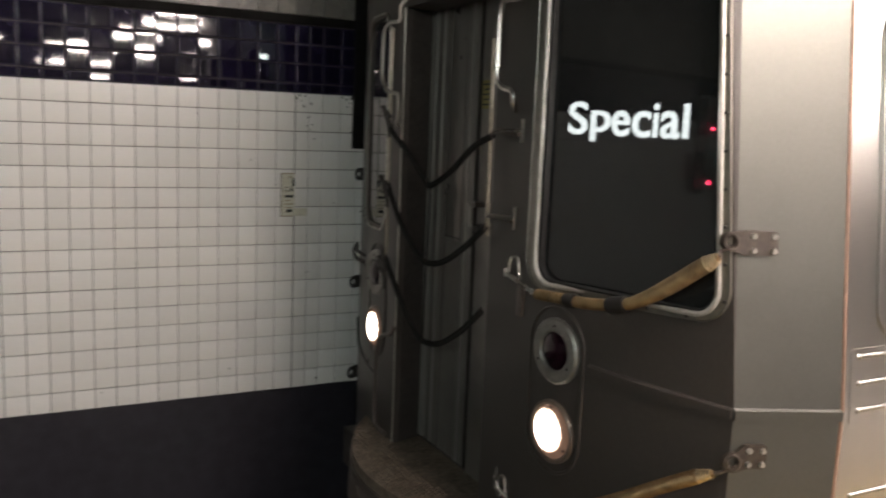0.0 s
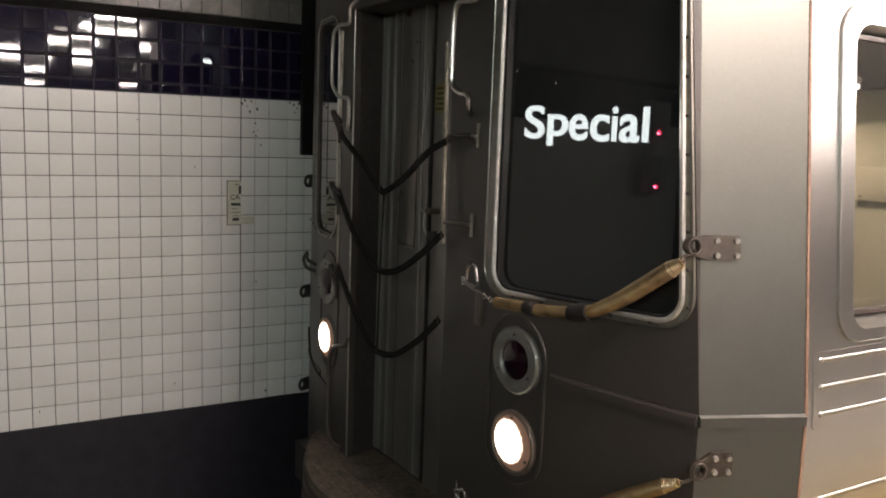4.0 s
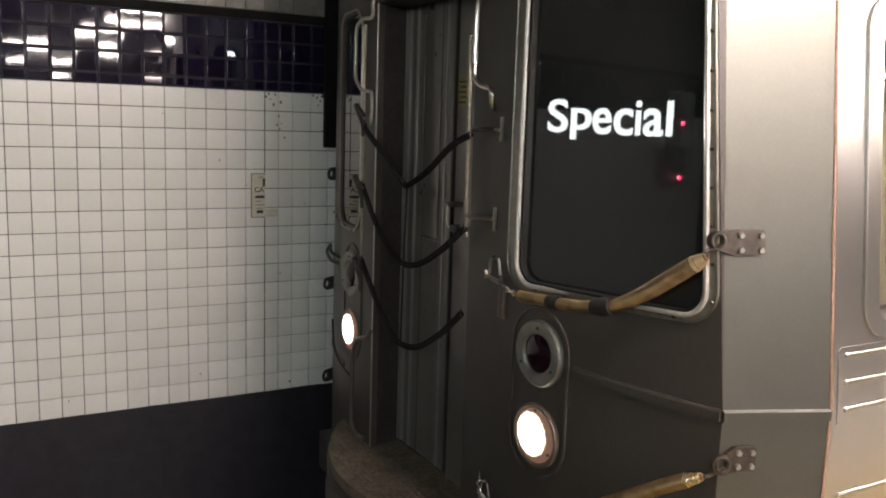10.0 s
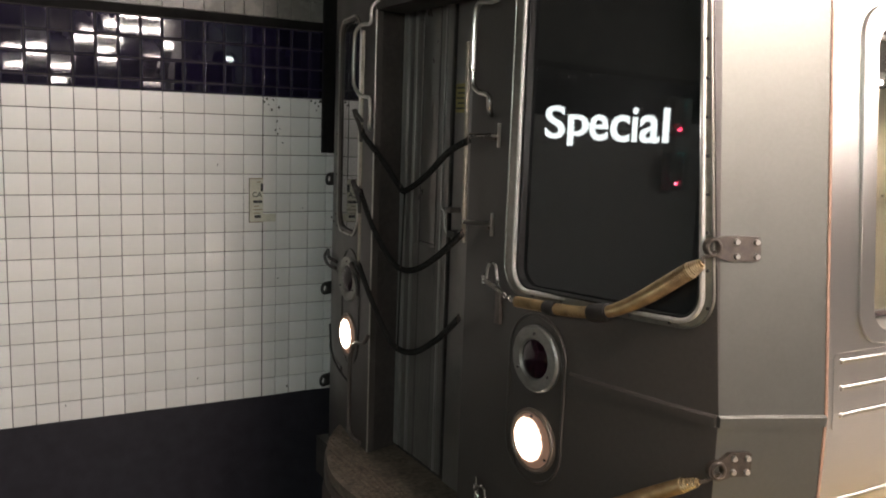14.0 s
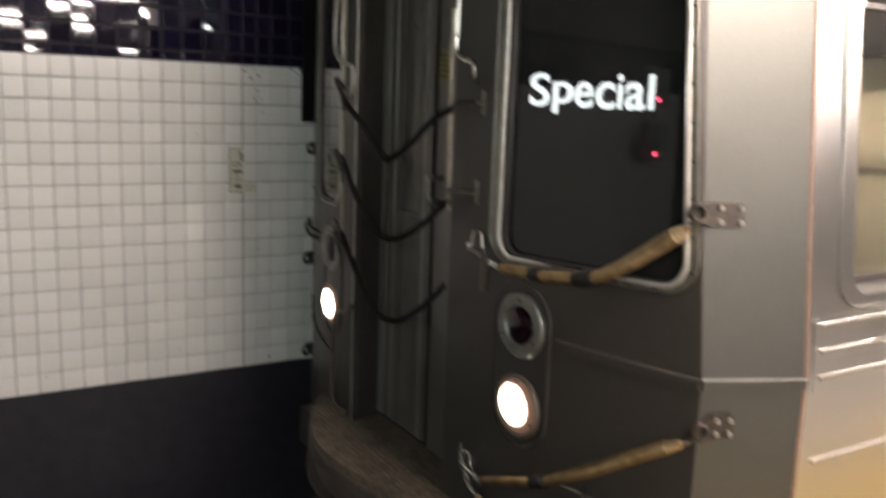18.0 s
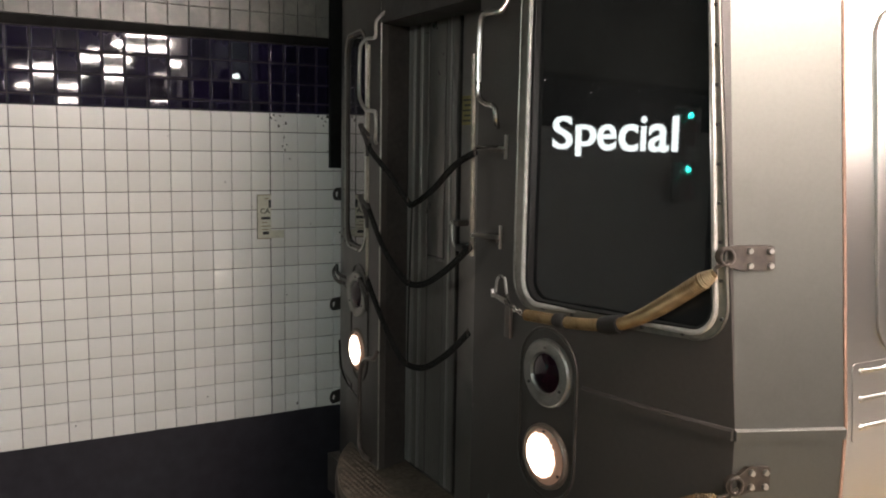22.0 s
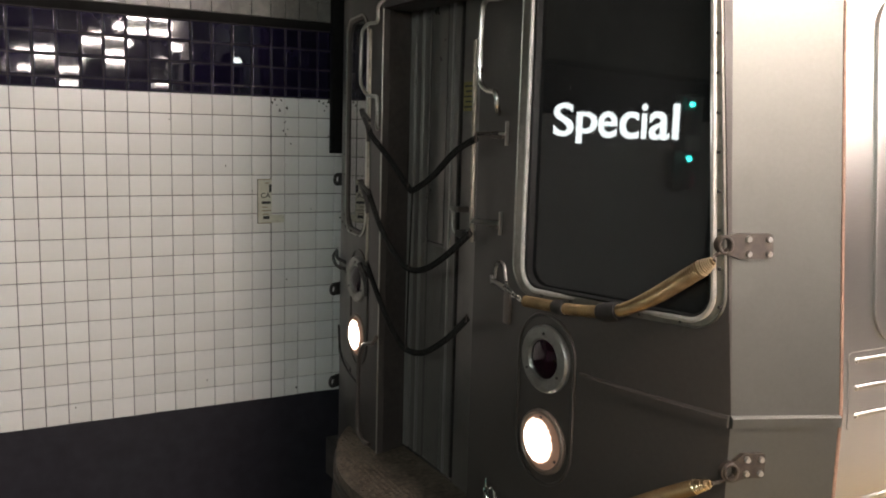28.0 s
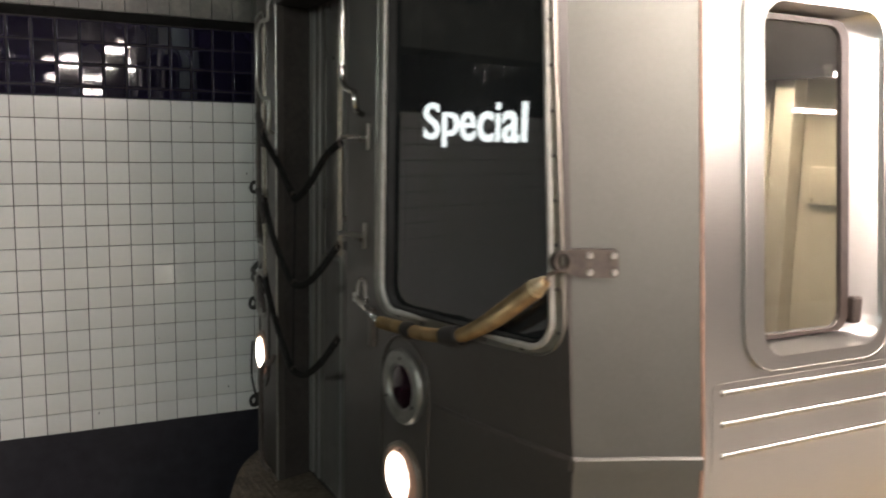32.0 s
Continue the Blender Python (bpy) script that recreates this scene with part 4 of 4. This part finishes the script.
# conduit and loose wires on the far half
hardware("conduit", tube(smooth_path(path_front([(1.985, 0.56, 0.02), (1.985, 0.527, 0.04), (2.05, 0.512, 0.04), (2.11, 0.478, 0.04), (2.146, 0.40, 0.04), (2.150, 0.25, 0.04), (2.148, 0.09, 0.04), (2.10, 0.045, 0.04), (2.03, 0.04, 0.03)]), 6), 0.010, 8), DARK_STEEL, "bent conduit running down beside the lamp")
hardware("wire", tube(smooth_path(path_front([(2.60, 0.47, 0.03), (2.478, 0.361, 0.04), (2.33, 0.315, 0.04), (2.155, 0.293, 0.04)]), 8), 0.005, 6), RUBBER, "loose black wire")
for z in (1.52, 1.205, 0.83):
    clamp = hardware("rail_clamp", tube(smooth_path(path_front([(2.135, z + 0.035, 0.045), (2.10, z + 0.005, 0.05), (2.075, z - 0.005, 0.055), (2.05, z - 0.05, 0.05), (2.055, z - 0.10, 0.045)]), 6), lambda q: 0.013 - 0.005 * q, 8), BLACK_IRON, "sooty clamp on the door rail")
    part("clamp_screw", tube(path_front([(2.10, z + 0.03, 0.055), (2.02, z - 0.01, 0.055)]), 0.008, 6), BLACK_IRON, clamp)
hardware("side_hook", tube(smooth_path([on_front(2.56, 0.800, 0.0), on_front(2.68, 0.808, 0.03), on_front(2.93, 0.806, 0.02), on_front(2.98, 0.786, 0.03), on_front(2.93, 0.768, 0.04), on_front(2.70, 0.762, 0.03), on_front(2.58, 0.765, 0.0)], 6), 0.009, 8), BLACK_IRON, "black bent hook at the far corner")

# end step: tread plate, its rim and the bumper below
ARC = [(0.02, 0.93), (-0.013, 0.968), (-0.130, 1.186), (-0.206, 1.431), (-0.236, 1.589), (-0.246, 1.75), (-0.226, 1.913), (-0.165, 2.09), (-0.085, 2.26), (0.02, 2.40)]


def arc_plate(grow, z0, z1, back=0.16, lip=0.0):
    pts = smooth_path([(x - grow, y + (grow if y > 1.7 else -grow) * 0.4, 0) for x, y in ARC], 4)
    pts = [(p.x, p.y) for p in pts] + [(back, 2.40), (back, 0.93)]
    bm = bmesh.new()
    lo = [bm.verts.new((x, y, z0)) for x, y in pts]
    hi = [bm.verts.new((x + (lip if x < 0.01 else 0), y, z1)) for x, y in pts]
    bm.faces.new(hi)
    bm.faces.new(lo[::-1])
    for k in range(len(pts)):
        j = (k + 1) % len(pts)
        bm.faces.new((lo[k], lo[j], hi[j], hi[k]))
    return bm


step = hardware("end_step", arc_plate(0.0, -0.05, -0.004), LEDGE, "worn curved tread plate below the end door")
part("step_rim", arc_plate(0.012, -0.085, -0.05, lip=0.0), DARK_STEEL, step)
part("bumper", arc_plate(-0.02, -0.19, -0.085), DARK_STEEL, step)
part("bumper_rib", arc_plate(0.018, -0.215, -0.19), DARK_STEEL, step)
part("apron", arc_plate(-0.06, -0.42, -0.215), BLACK_IRON, step)
bm = bmesh.new()
grit = random.Random(11)
for k in range(420):  # flakes of rust and dirt lying on the tread
    yy, xx = 1.0 + 1.3 * grit.random(), -0.235 + 0.37 * grit.random()
    edge = np.interp(yy, [p[1] for p in ARC], [p[0] for p in ARC])
    if xx < edge + 0.02:
        continue
    r, a0 = 0.002 + 0.006 * grit.random() ** 2, 6.3 * grit.random()
    v = [bm.verts.new((xx + r * math.cos(a0 + q), yy + r * (0.6 + 0.4 * grit.random()) * math.sin(a0 + q), -0.006)) for q in (0, 1.3, 2.6, 3.9, 5.1)]
    top = bm.verts.new((xx, yy, -0.003 + 0.3 * r))
    for q in range(5):
        bm.faces.new((v[q], v[(q + 1) % 5], top))
for i in range(16):  # raised studs of the anti-slip tread, in rows along its outer edge
    for j in range(58):
        xx, yy = -0.238 + 0.0235 * i, 1.0 + 0.0235 * (j + 0.5 * (i % 2))
        rim_x = np.interp(yy, [p[1] for p in ARC], [p[0] for p in ARC])
        if not rim_x + 0.014 < xx < rim_x + 0.19 or yy > 2.3 or grit.random() < 0.08 or xx > 0.02:
            continue
        v = [bm.verts.new((xx + 0.0085 * math.cos(q), yy + 0.0085 * math.sin(q), -0.006)) for q in (0.4, 1.66, 2.9, 4.2, 5.4)]
        w = [bm.verts.new((xx + 0.0055 * math.cos(q), yy + 0.0055 * math.sin(q), 0.001)) for q in (0.4, 1.66, 2.9, 4.2, 5.4)]
        bm.faces.new(w)
        for q in range(5):
            bm.faces.new((v[q], v[(q + 1) % 5], w[(q + 1) % 5], w[q]))
bumps = part("tread_grit", bm, LEDGE, step)
bumps["kind"] = "stuff"
# coupler and air hoses under the step
coupler = hardware("coupler", box(-0.36, 0.1, 1.40, 1.74, -0.95, -0.66, 0.04), BLACK_IRON, "sooty coupler head under the car's end")
part("coupler_face", box(-0.40, -0.36, 1.36, 1.78, -0.99, -0.62, 0.03), BLACK_IRON, coupler)
for y, sag in ((1.86, 0.05), (2.06, 0.0)):
    hose = hardware("air_hose", tube(smooth_path([(0.02, y, -0.40), (-0.08, y + 0.01, -0.42 - sag), (-0.15, y + 0.03, -0.49 - sag), (-0.16, y + 0.05, -0.72), (-0.12, y + 0.05, -0.90 - sag), (-0.02, y, -0.98)], 6), 0.055, 12), HOSE, "thick dirty red-brown air hose")
    part("hose_collar", tube([(-0.145, y + 0.03, -0.50 - sag), (-0.158, y + 0.045, -0.60 - sag)], 0.068, 12), DARK_STEEL, hose)
    for q in range(2):
        part("clamp_band", tube([(-0.158, y + 0.047, -0.64 - sag - 0.05 * q), (-0.159, y + 0.049, -0.655 - sag - 0.05 * q)], 0.061, 12), WORN_STEEL, hose)
for y in (0.55, 2.45):
    wheel = hardware("wheel", moved(ring_solid(0.42, 0.06, 0.13, 0.02, 40), Matrix.Translation((2.0, y, -0.98)) @ Matrix.Rotation(radians(90), 4, "Z")), BLACK_IRON, "dark steel wheel")

# lit destination sign behind the windscreen
def word_mesh(text, size, offset, extrude):
    """The flat mesh of a written text in the built-in font."""
    curve = bpy.data.curves.new("lettering", "FONT")
    curve.body, curve.size, curve.extrude, curve.offset, curve.resolution_u = text, size, extrude, offset, 8
    tmp = bpy.data.objects.new("tmp_text", curve)
    scene.collection.objects.link(tmp)
    bpy.context.view_layer.update()
    me = bpy.data.meshes.new_from_object(tmp.evaluated_get(bpy.context.evaluated_depsgraph_get()))
    bpy.data.objects.remove(tmp)
    me.materials.clear()
    return me


board = hardware("destination_sign", box(0.178, 0.234, 0.38, 1.04, 1.42, 1.60, 0.006), CAB_DARK, "black destination sign box behind the windscreen")
letters = hardware("lit_word", box(0.1745, 0.1775, 0.395, 1.010, 1.444, 1.586), CAB_DARK, "black display face carrying the glowing white word Special")
letters.parent = board
for ch, ya, yb, za, zb in (("S", 0.992, 0.884, 1.469, 1.580), ("p", 0.866, 0.762, 1.448, 1.550), ("e", 0.755, 0.666, 1.468, 1.550), ("c", 0.653, 0.568, 1.467, 1.549),
                           ("i", 0.556, 0.534, 1.469, 1.572), ("a", 0.522, 0.440, 1.467, 1.549), ("l", 0.427, 0.404, 1.470, 1.570)):
    me = word_mesh(ch, 0.15, 0.0021, 0.002)
    xs, ys = [v.co.x for v in me.vertices], [v.co.y for v in me.vertices]
    for v in me.vertices:
        fx, fy = (v.co.x - min(xs)) / (max(xs) - min(xs)), (v.co.y - min(ys)) / (max(ys) - min(ys))
        v.co = (0.171 - v.co.z, ya + (yb - ya) * fx, za + (zb - za) * fy)
    me.materials.append(SIGN_GLOW)
    new("letter", me).parent = letters


# ---------------------------------------------------------------- wall tiles and signal
def tile_mesh(name, w, h, material, depth=0.009):
    bm = box(-w / 2, w / 2, -depth, 0.004, -h / 2, h / 2)
    face = [e for e in bm.edges if all(v.co.y < 0 for v in e.verts)]
    bmesh.ops.bevel(bm, geom=face, offset=0.007 if material is BLUE_TILE else 0.0026, segments=4, affect="EDGES", profile=0.5)
    me = finish(bm, name, material, True, 60)
    if material is BLUE_TILE:
        me.materials.append(BLUE_EDGE)
        top = max(me.polygons, key=lambda p: p.area if p.normal.y < -0.9 else 0).index
        for p in me.polygons:
            p.material_index = int(p.index != top)
    flat = max(me.polygons, key=lambda p: p.area if p.normal.y < -0.9 else 0)
    keys = set(flat.edge_keys)
    for e in me.edges:
        if e.key in keys:
            e.use_edge_sharp = True
    return me


COLS = [-46 + k for k in range(58)] + [12, 12.75, 13.5, 14.5] + [15.5 + k for k in range(1, 20)]
COLS = sorted(set(COLS) | {15.5})
JOINT = 0.0042
rng = random.Random(7)
wall_white = thing("white_tiles", "glossy white square wall tiles, yellowed and chipped", "wall tile", kind="structure")
wall_blue = thing("blue_tiles", "band of glossy dark blue wall tiles", "wall tile", kind="structure")
meshes = {}
rest = {True: [], False: []}
ROWS = [(j, 1.0, False) for j in range(-1, 15)] + [(15, 0.5, True), (15.5, 1.0, True), (16.5, 1.0, True), (17.5, 1.0, True)] + [(18.97 + k, 1.0, False) for k in range(0, 8)]
for ca, cb in zip(COLS, COLS[1:]):
    for j, hh, blue in ROWS:
        w, h = (cb - ca) * K - JOINT, hh * K - JOINT
        x, z = tile_x((ca + cb) / 2), tile_z(j + hh / 2)
        spread = 0.4 if blue else 0.2
        tilt = (radians(rng.gauss(0, spread)), radians(rng.gauss(0, 0.12)), radians(rng.gauss(0, spread)))
        near = (-3 <= ca < 15.5 and -1 <= j < 15) if not blue else -6 <= ca < 15.6
        key = (round(w, 4), round(h, 4), blue)
        if near:
            if key not in meshes:
                meshes[key] = tile_mesh("tile", w, h, BLUE_TILE if blue else WHITE_TILE)
            ob = new("tile", meshes[key])
            ob.parent = wall_blue if blue else wall_white
            ob.matrix_basis = Matrix.LocRotScale((x, WALL_Y + rng.gauss(0, 0.0006), z), Euler(tilt), None)
        else:
            rest[blue].append((x, z, w, h, tilt))


def joined_tiles(name, rows, material, parent):
    verts, faces = [], []
    for x, z, w, h, tilt in rows:
        m = Matrix.LocRotScale((x, WALL_Y, z), Euler(tilt), None)
        b = len(verts)
        e = 0.0022
        for dx, dy, dz in [(sx * (w / 2 - g), y, sz * (h / 2 - g)) for g, y in ((e, -0.009), (0, -0.0068), (0, 0.004)) for sx, sz in ((-1, -1), (1, -1), (1, 1), (-1, 1))]:
            verts.append(tuple(m @ Vector((dx, dy, dz))))
        faces.append((b, b + 1, b + 2, b + 3))
        for r in (0, 4):
            for k in range(4):
                q = (k + 1) % 4
                faces.append((b + r + k, b + r + 4 + k, b + r + 4 + q, b + r + q))
    me = bpy.data.meshes.new(name)
    me.from_pydata(verts, [], faces)
    me.materials.append(material)
    ob = new(name, me)
    ob.parent = parent
    ob["kind"] = "stuff"
    return ob


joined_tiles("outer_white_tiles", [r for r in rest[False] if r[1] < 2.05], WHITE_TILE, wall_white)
joined_tiles("upper_tiles", [r for r in rest[False] if r[1] >= 2.05], UPPER_TILE, wall_white)
joined_tiles("outer_blue_tiles", rest[True], BLUE_TILE, wall_blue)

# ragged painted edge over the lowest row of tiles
bm = bmesh.new()
n = 240
top, bot, back = [], [], []
for k in range(n + 1):
    x = tile_x(-20) + (tile_x(22) - tile_x(-20)) * k / n
    z = tile_z(-0.98) + 0.006 * noise.noise((x * 2.2, 0, 0)) + 0.003 * noise.noise((x * 14, 3, 0))
    top.append(bm.verts.new((x, WALL_Y - 0.013, z)))
    bot.append(bm.verts.new((x, WALL_Y - 0.013, tile_z(-1.3))))
    back.append(bm.verts.new((x, WALL_Y - 0.002, z)))
for k in range(n):
    bm.faces.new((top[k], top[k + 1], bot[k + 1], bot[k]))
    bm.faces.new((back[k], back[k + 1], top[k + 1], top[k]))
edge = structure("paint_edge", bm, NAVY_PAINT, "uneven upper edge of the black paint", "wall")
structure("rail_track_far", box(-9, 16, 2.20, 2.27, -1.42, -1.28, 0.01), WORN_STEEL, "worn running rail", "rail")
structure("rail_track_near", box(-9, 16, 0.74, 0.81, -1.42, -1.28, 0.01), WORN_STEEL, "worn running rail", "rail")

structure("wall_joint", box(tile_x(12) - 0.0027, tile_x(12) + 0.0027, WALL_Y - 0.0096, WALL_Y, tile_z(-0.98), tile_z(14.98)), GROUT, "dark open joint in the tiled wall", "wall")

# black conduit cover that runs up the wall
cover = thing("conduit_cover", "black painted conduit cover on the tiled wall", "conduit")
part("cover", box(tile_x(15.2), tile_x(15.92), WALL_Y - 0.05, WALL_Y - 0.006, tile_z(12.17), 3.09, 0.006), MATTE_BLACK, cover)

# chips and scabs on the tiles
chips = thing("chipped_glaze", "dark chips in the glaze of the white tiles", "tile damage", kind="structure")
CHIPS = [(12.05, 14.75, 9), (12.45, 14.35, 8), (12.85, 14.50, 9), (12.75, 13.75, 6), (12.65, 13.30, 9), (12.9, 13.38, 6), (13.05, 12.65, 5), (14.85, 14.80, 7), (15.05, 14.62, 6),
         (15.30, 14.75, 8), (15.35, 12.35, 9), (15.15, 13.05, 5), (9.65, 11.45, 5), (12.85, 5.45, 5), (11.0, 10.2, 3), (6.9, 13.7, 3), (14.2, 9.2, 3), (15.45, 8.0, 5), (12.2, 14.9, 10), (12.55, 14.85, 7), (14.6, 14.9, 8), (15.15, 14.85, 10), (15.4, 14.3, 6), (12.3, 14.6, 5), (12.8, 13.1, 5), (14.9, 14.4, 5), (5.2, 3.3, 2), (8.6, 0.4, 4), (2.3, -0.2, 5), (13.4, -0.6, 6)]
for ci, cj, size in CHIPS:
    bm = bmesh.new()
    vs = []
    for k in range(9):
        a = 2 * math.pi * k / 9
        r = size * 0.0013 * (0.25 + 1.1 * rng.random())
        vs.append((tile_x(ci) + r * math.cos(a) * 0.8, tile_z(cj) + r * math.sin(a)))
    front = [bm.verts.new((x, WALL_Y - 0.0108, z)) for x, z in vs]
    back = [bm.verts.new((x, WALL_Y - 0.004, z)) for x, z in vs]
    bm.faces.new(front)
    for k in range(9):
        bm.faces.new((front[k], front[(k + 1) % 9], back[(k + 1) % 9], back[k]))
    part("chip", bm, GROUT, chips, smooth=False)

# remains of a paper notice
notice = thing("wall_notice", "small torn yellowed notice pasted on white tiles", "notice")
nx0, nx1, nz0, nz1 = tile_x(11.26), tile_x(12.02), tile_z(8.48), tile_z(10.80)
part("paper", box(nx0, nx1, WALL_Y - 0.0125, WALL_Y - 0.0095, nz0, nz1), PLASTER, notice)
part("paper_scrap", box(nx1, tile_x(12.72), WALL_Y - 0.0122, WALL_Y - 0.0095, nz0 + 0.004, nz0 + 0.05), PLASTER, notice)
for x0, x1, z0, z1 in ((0, 1, 0.0, 0.02), (0, 1, 0.98, 1.0), (0, 0.05, 0, 1), (0.55, 0.85, 0.90, 0.92), (0.3, 0.95, 0.44, 0.50), (0.35, 0.7, 0.36, 0.38), (0.3, 0.95, 0.28, 0.30), (0.35, 0.8, 0.20, 0.22), (0.4, 0.85, 0.10, 0.17), (0.82, 1.0, 0.70, 0.88)):
    part("print_bar", box(nx0 + x0 * (nx1 - nx0), nx0 + x1 * (nx1 - nx0), WALL_Y - 0.0135, WALL_Y - 0.0125, nz0 + z0 * (nz1 - nz0), nz0 + z1 * (nz1 - nz0)), INK if z1 - z0 > 0.03 else FADED, notice)
notice_word = word_mesh("CA", 0.042, 0.0006, 0.0005)
for v in notice_word.vertices:
    v.co = (nx0 + 0.02 + v.co.x, WALL_Y - 0.0132 - v.co.z, nz0 + 0.58 * (nz1 - nz0) + v.co.y)
notice_word.materials.append(INK)
w_ob = new("printed_word", notice_word)
w_ob.parent = notice

# block signal on the wall ahead of the train, two heads of a green over a red lens
signal = thing("track_signal", "wall-mounted railway signal with two grey heads", "signal")
SX, SY = -5.793, 3.315
SHUTTERS = []
for zg, zr in ((1.80, 1.567), (1.26, 1.022)):
    head = part("signal_head", box(SX - 0.06, SX + 0.05, SY - 0.06, SY + 0.08, zr - 0.075, zg + 0.075, 0.012), SIGNAL_GREY, signal, "grey signal head")
    # unseen plate added to keep the lens glow off the wall tiles
    part("glow_baffle", box(SX + 0.05, SX + 0.26, SY + 0.060, SY + 0.068, zr - 0.07, zg + 0.07, 0.002), BAFFLE, head)
    for z, material, nm in ((zg, GREEN_GLOW, "green_lens"), (zr, RED_GLOW, "red_lens")):
        part(nm, moved(dome(0.030 if nm == "green_lens" else 0.020, 0.012, 4, 16), Matrix.Translation((SX + 0.062, SY, z)) @ Matrix.Rotation(radians(180), 4, "Z")), material, head)
        part("bulb_spot", moved(dome(0.012 if nm == "green_lens" else 0.009, 0.005, 3, 12), Matrix.Translation((SX + 0.0735, SY, z)) @ Matrix.Rotation(radians(180), 4, "Z")), GREEN_SPOT if nm == "green_lens" else RED_SPOT, head)
        # unseen shutter added to switch this lens on and off
        sh = part("shutter", box(-0.004, 0.004, -0.058, 0.058, -0.060, 0.060), SIGNAL_GREY, signal)
        SHUTTERS.append((sh, z, nm, (zg + zr) / 2))
part("signal_mast", box(SX - 0.03, SX + 0.03, SY + 0.07, WALL_Y - 0.005, 0.9, 1.9, 0.004), SIGNAL_GREY, signal)

# fluorescent tubes over the platform
for x, y, z, kind in TUBES:
    fx = thing("fluorescent_tube_light", "bare fluorescent tube on a white batten", "ceiling light", "platform lights")
    part("batten", box(-0.62, 0.62, -0.04, 0.04, 0.035, 0.085, 0.006), BATTEN, fx)
    part("tube", tube([(-0.6, 0, 0), (0.6, 0, 0)], 0.022, 12), {"edge": EDGE_TUBE, "dim": WARM_TUBE, "cool": COOL_TUBE}[kind], fx, "glowing tube")
    for e in (-0.605, 0.605):
        part("lamp_holder", box(e - 0.012, e + 0.012, -0.03, 0.03, -0.03, 0.04, 0.004), BATTEN, fx)
    part("stem", tube([(-0.3, 0, 0.085), (-0.3, 0, 3.1 - z)], 0.012, 8), BATTEN, fx)
    part("stem", tube([(0.3, 0, 0.085), (0.3, 0, 3.1 - z)], 0.012, 8), BATTEN, fx)
    fx.matrix_basis = pose(x, y, z)


def motions():
    k = K
    rows = [(0.0, 0.0), (29.5, 0.0), (30.0, -0.24 * k), (30.5, -0.73 * k), (31.0, -1.60 * k), (31.5, -2.84 * k), (32.0, -4.79 * k)]
    walk(train, [(t, pose(x, 0, 0)) for t, x in rows])
    for sh, z, nm, mid in SHUTTERS:  # added shutters clear the signal, then cover the green once the train starts
        sx = SX + (0.085 if nm == "green_lens" else 0.096)
        open_at, shut_at = pose(sx, SY, mid), pose(sx, SY, z)
        first, last = (shut_at, open_at) if nm == "green_lens" else (open_at, shut_at)
        walk(sh, [(0.0, first), (20.6, first), (20.8, last)] + ([(30.55, last), (30.7, first)] if nm == "green_lens" else []) + [(32.0, first if nm == "green_lens" else last)])


motions()
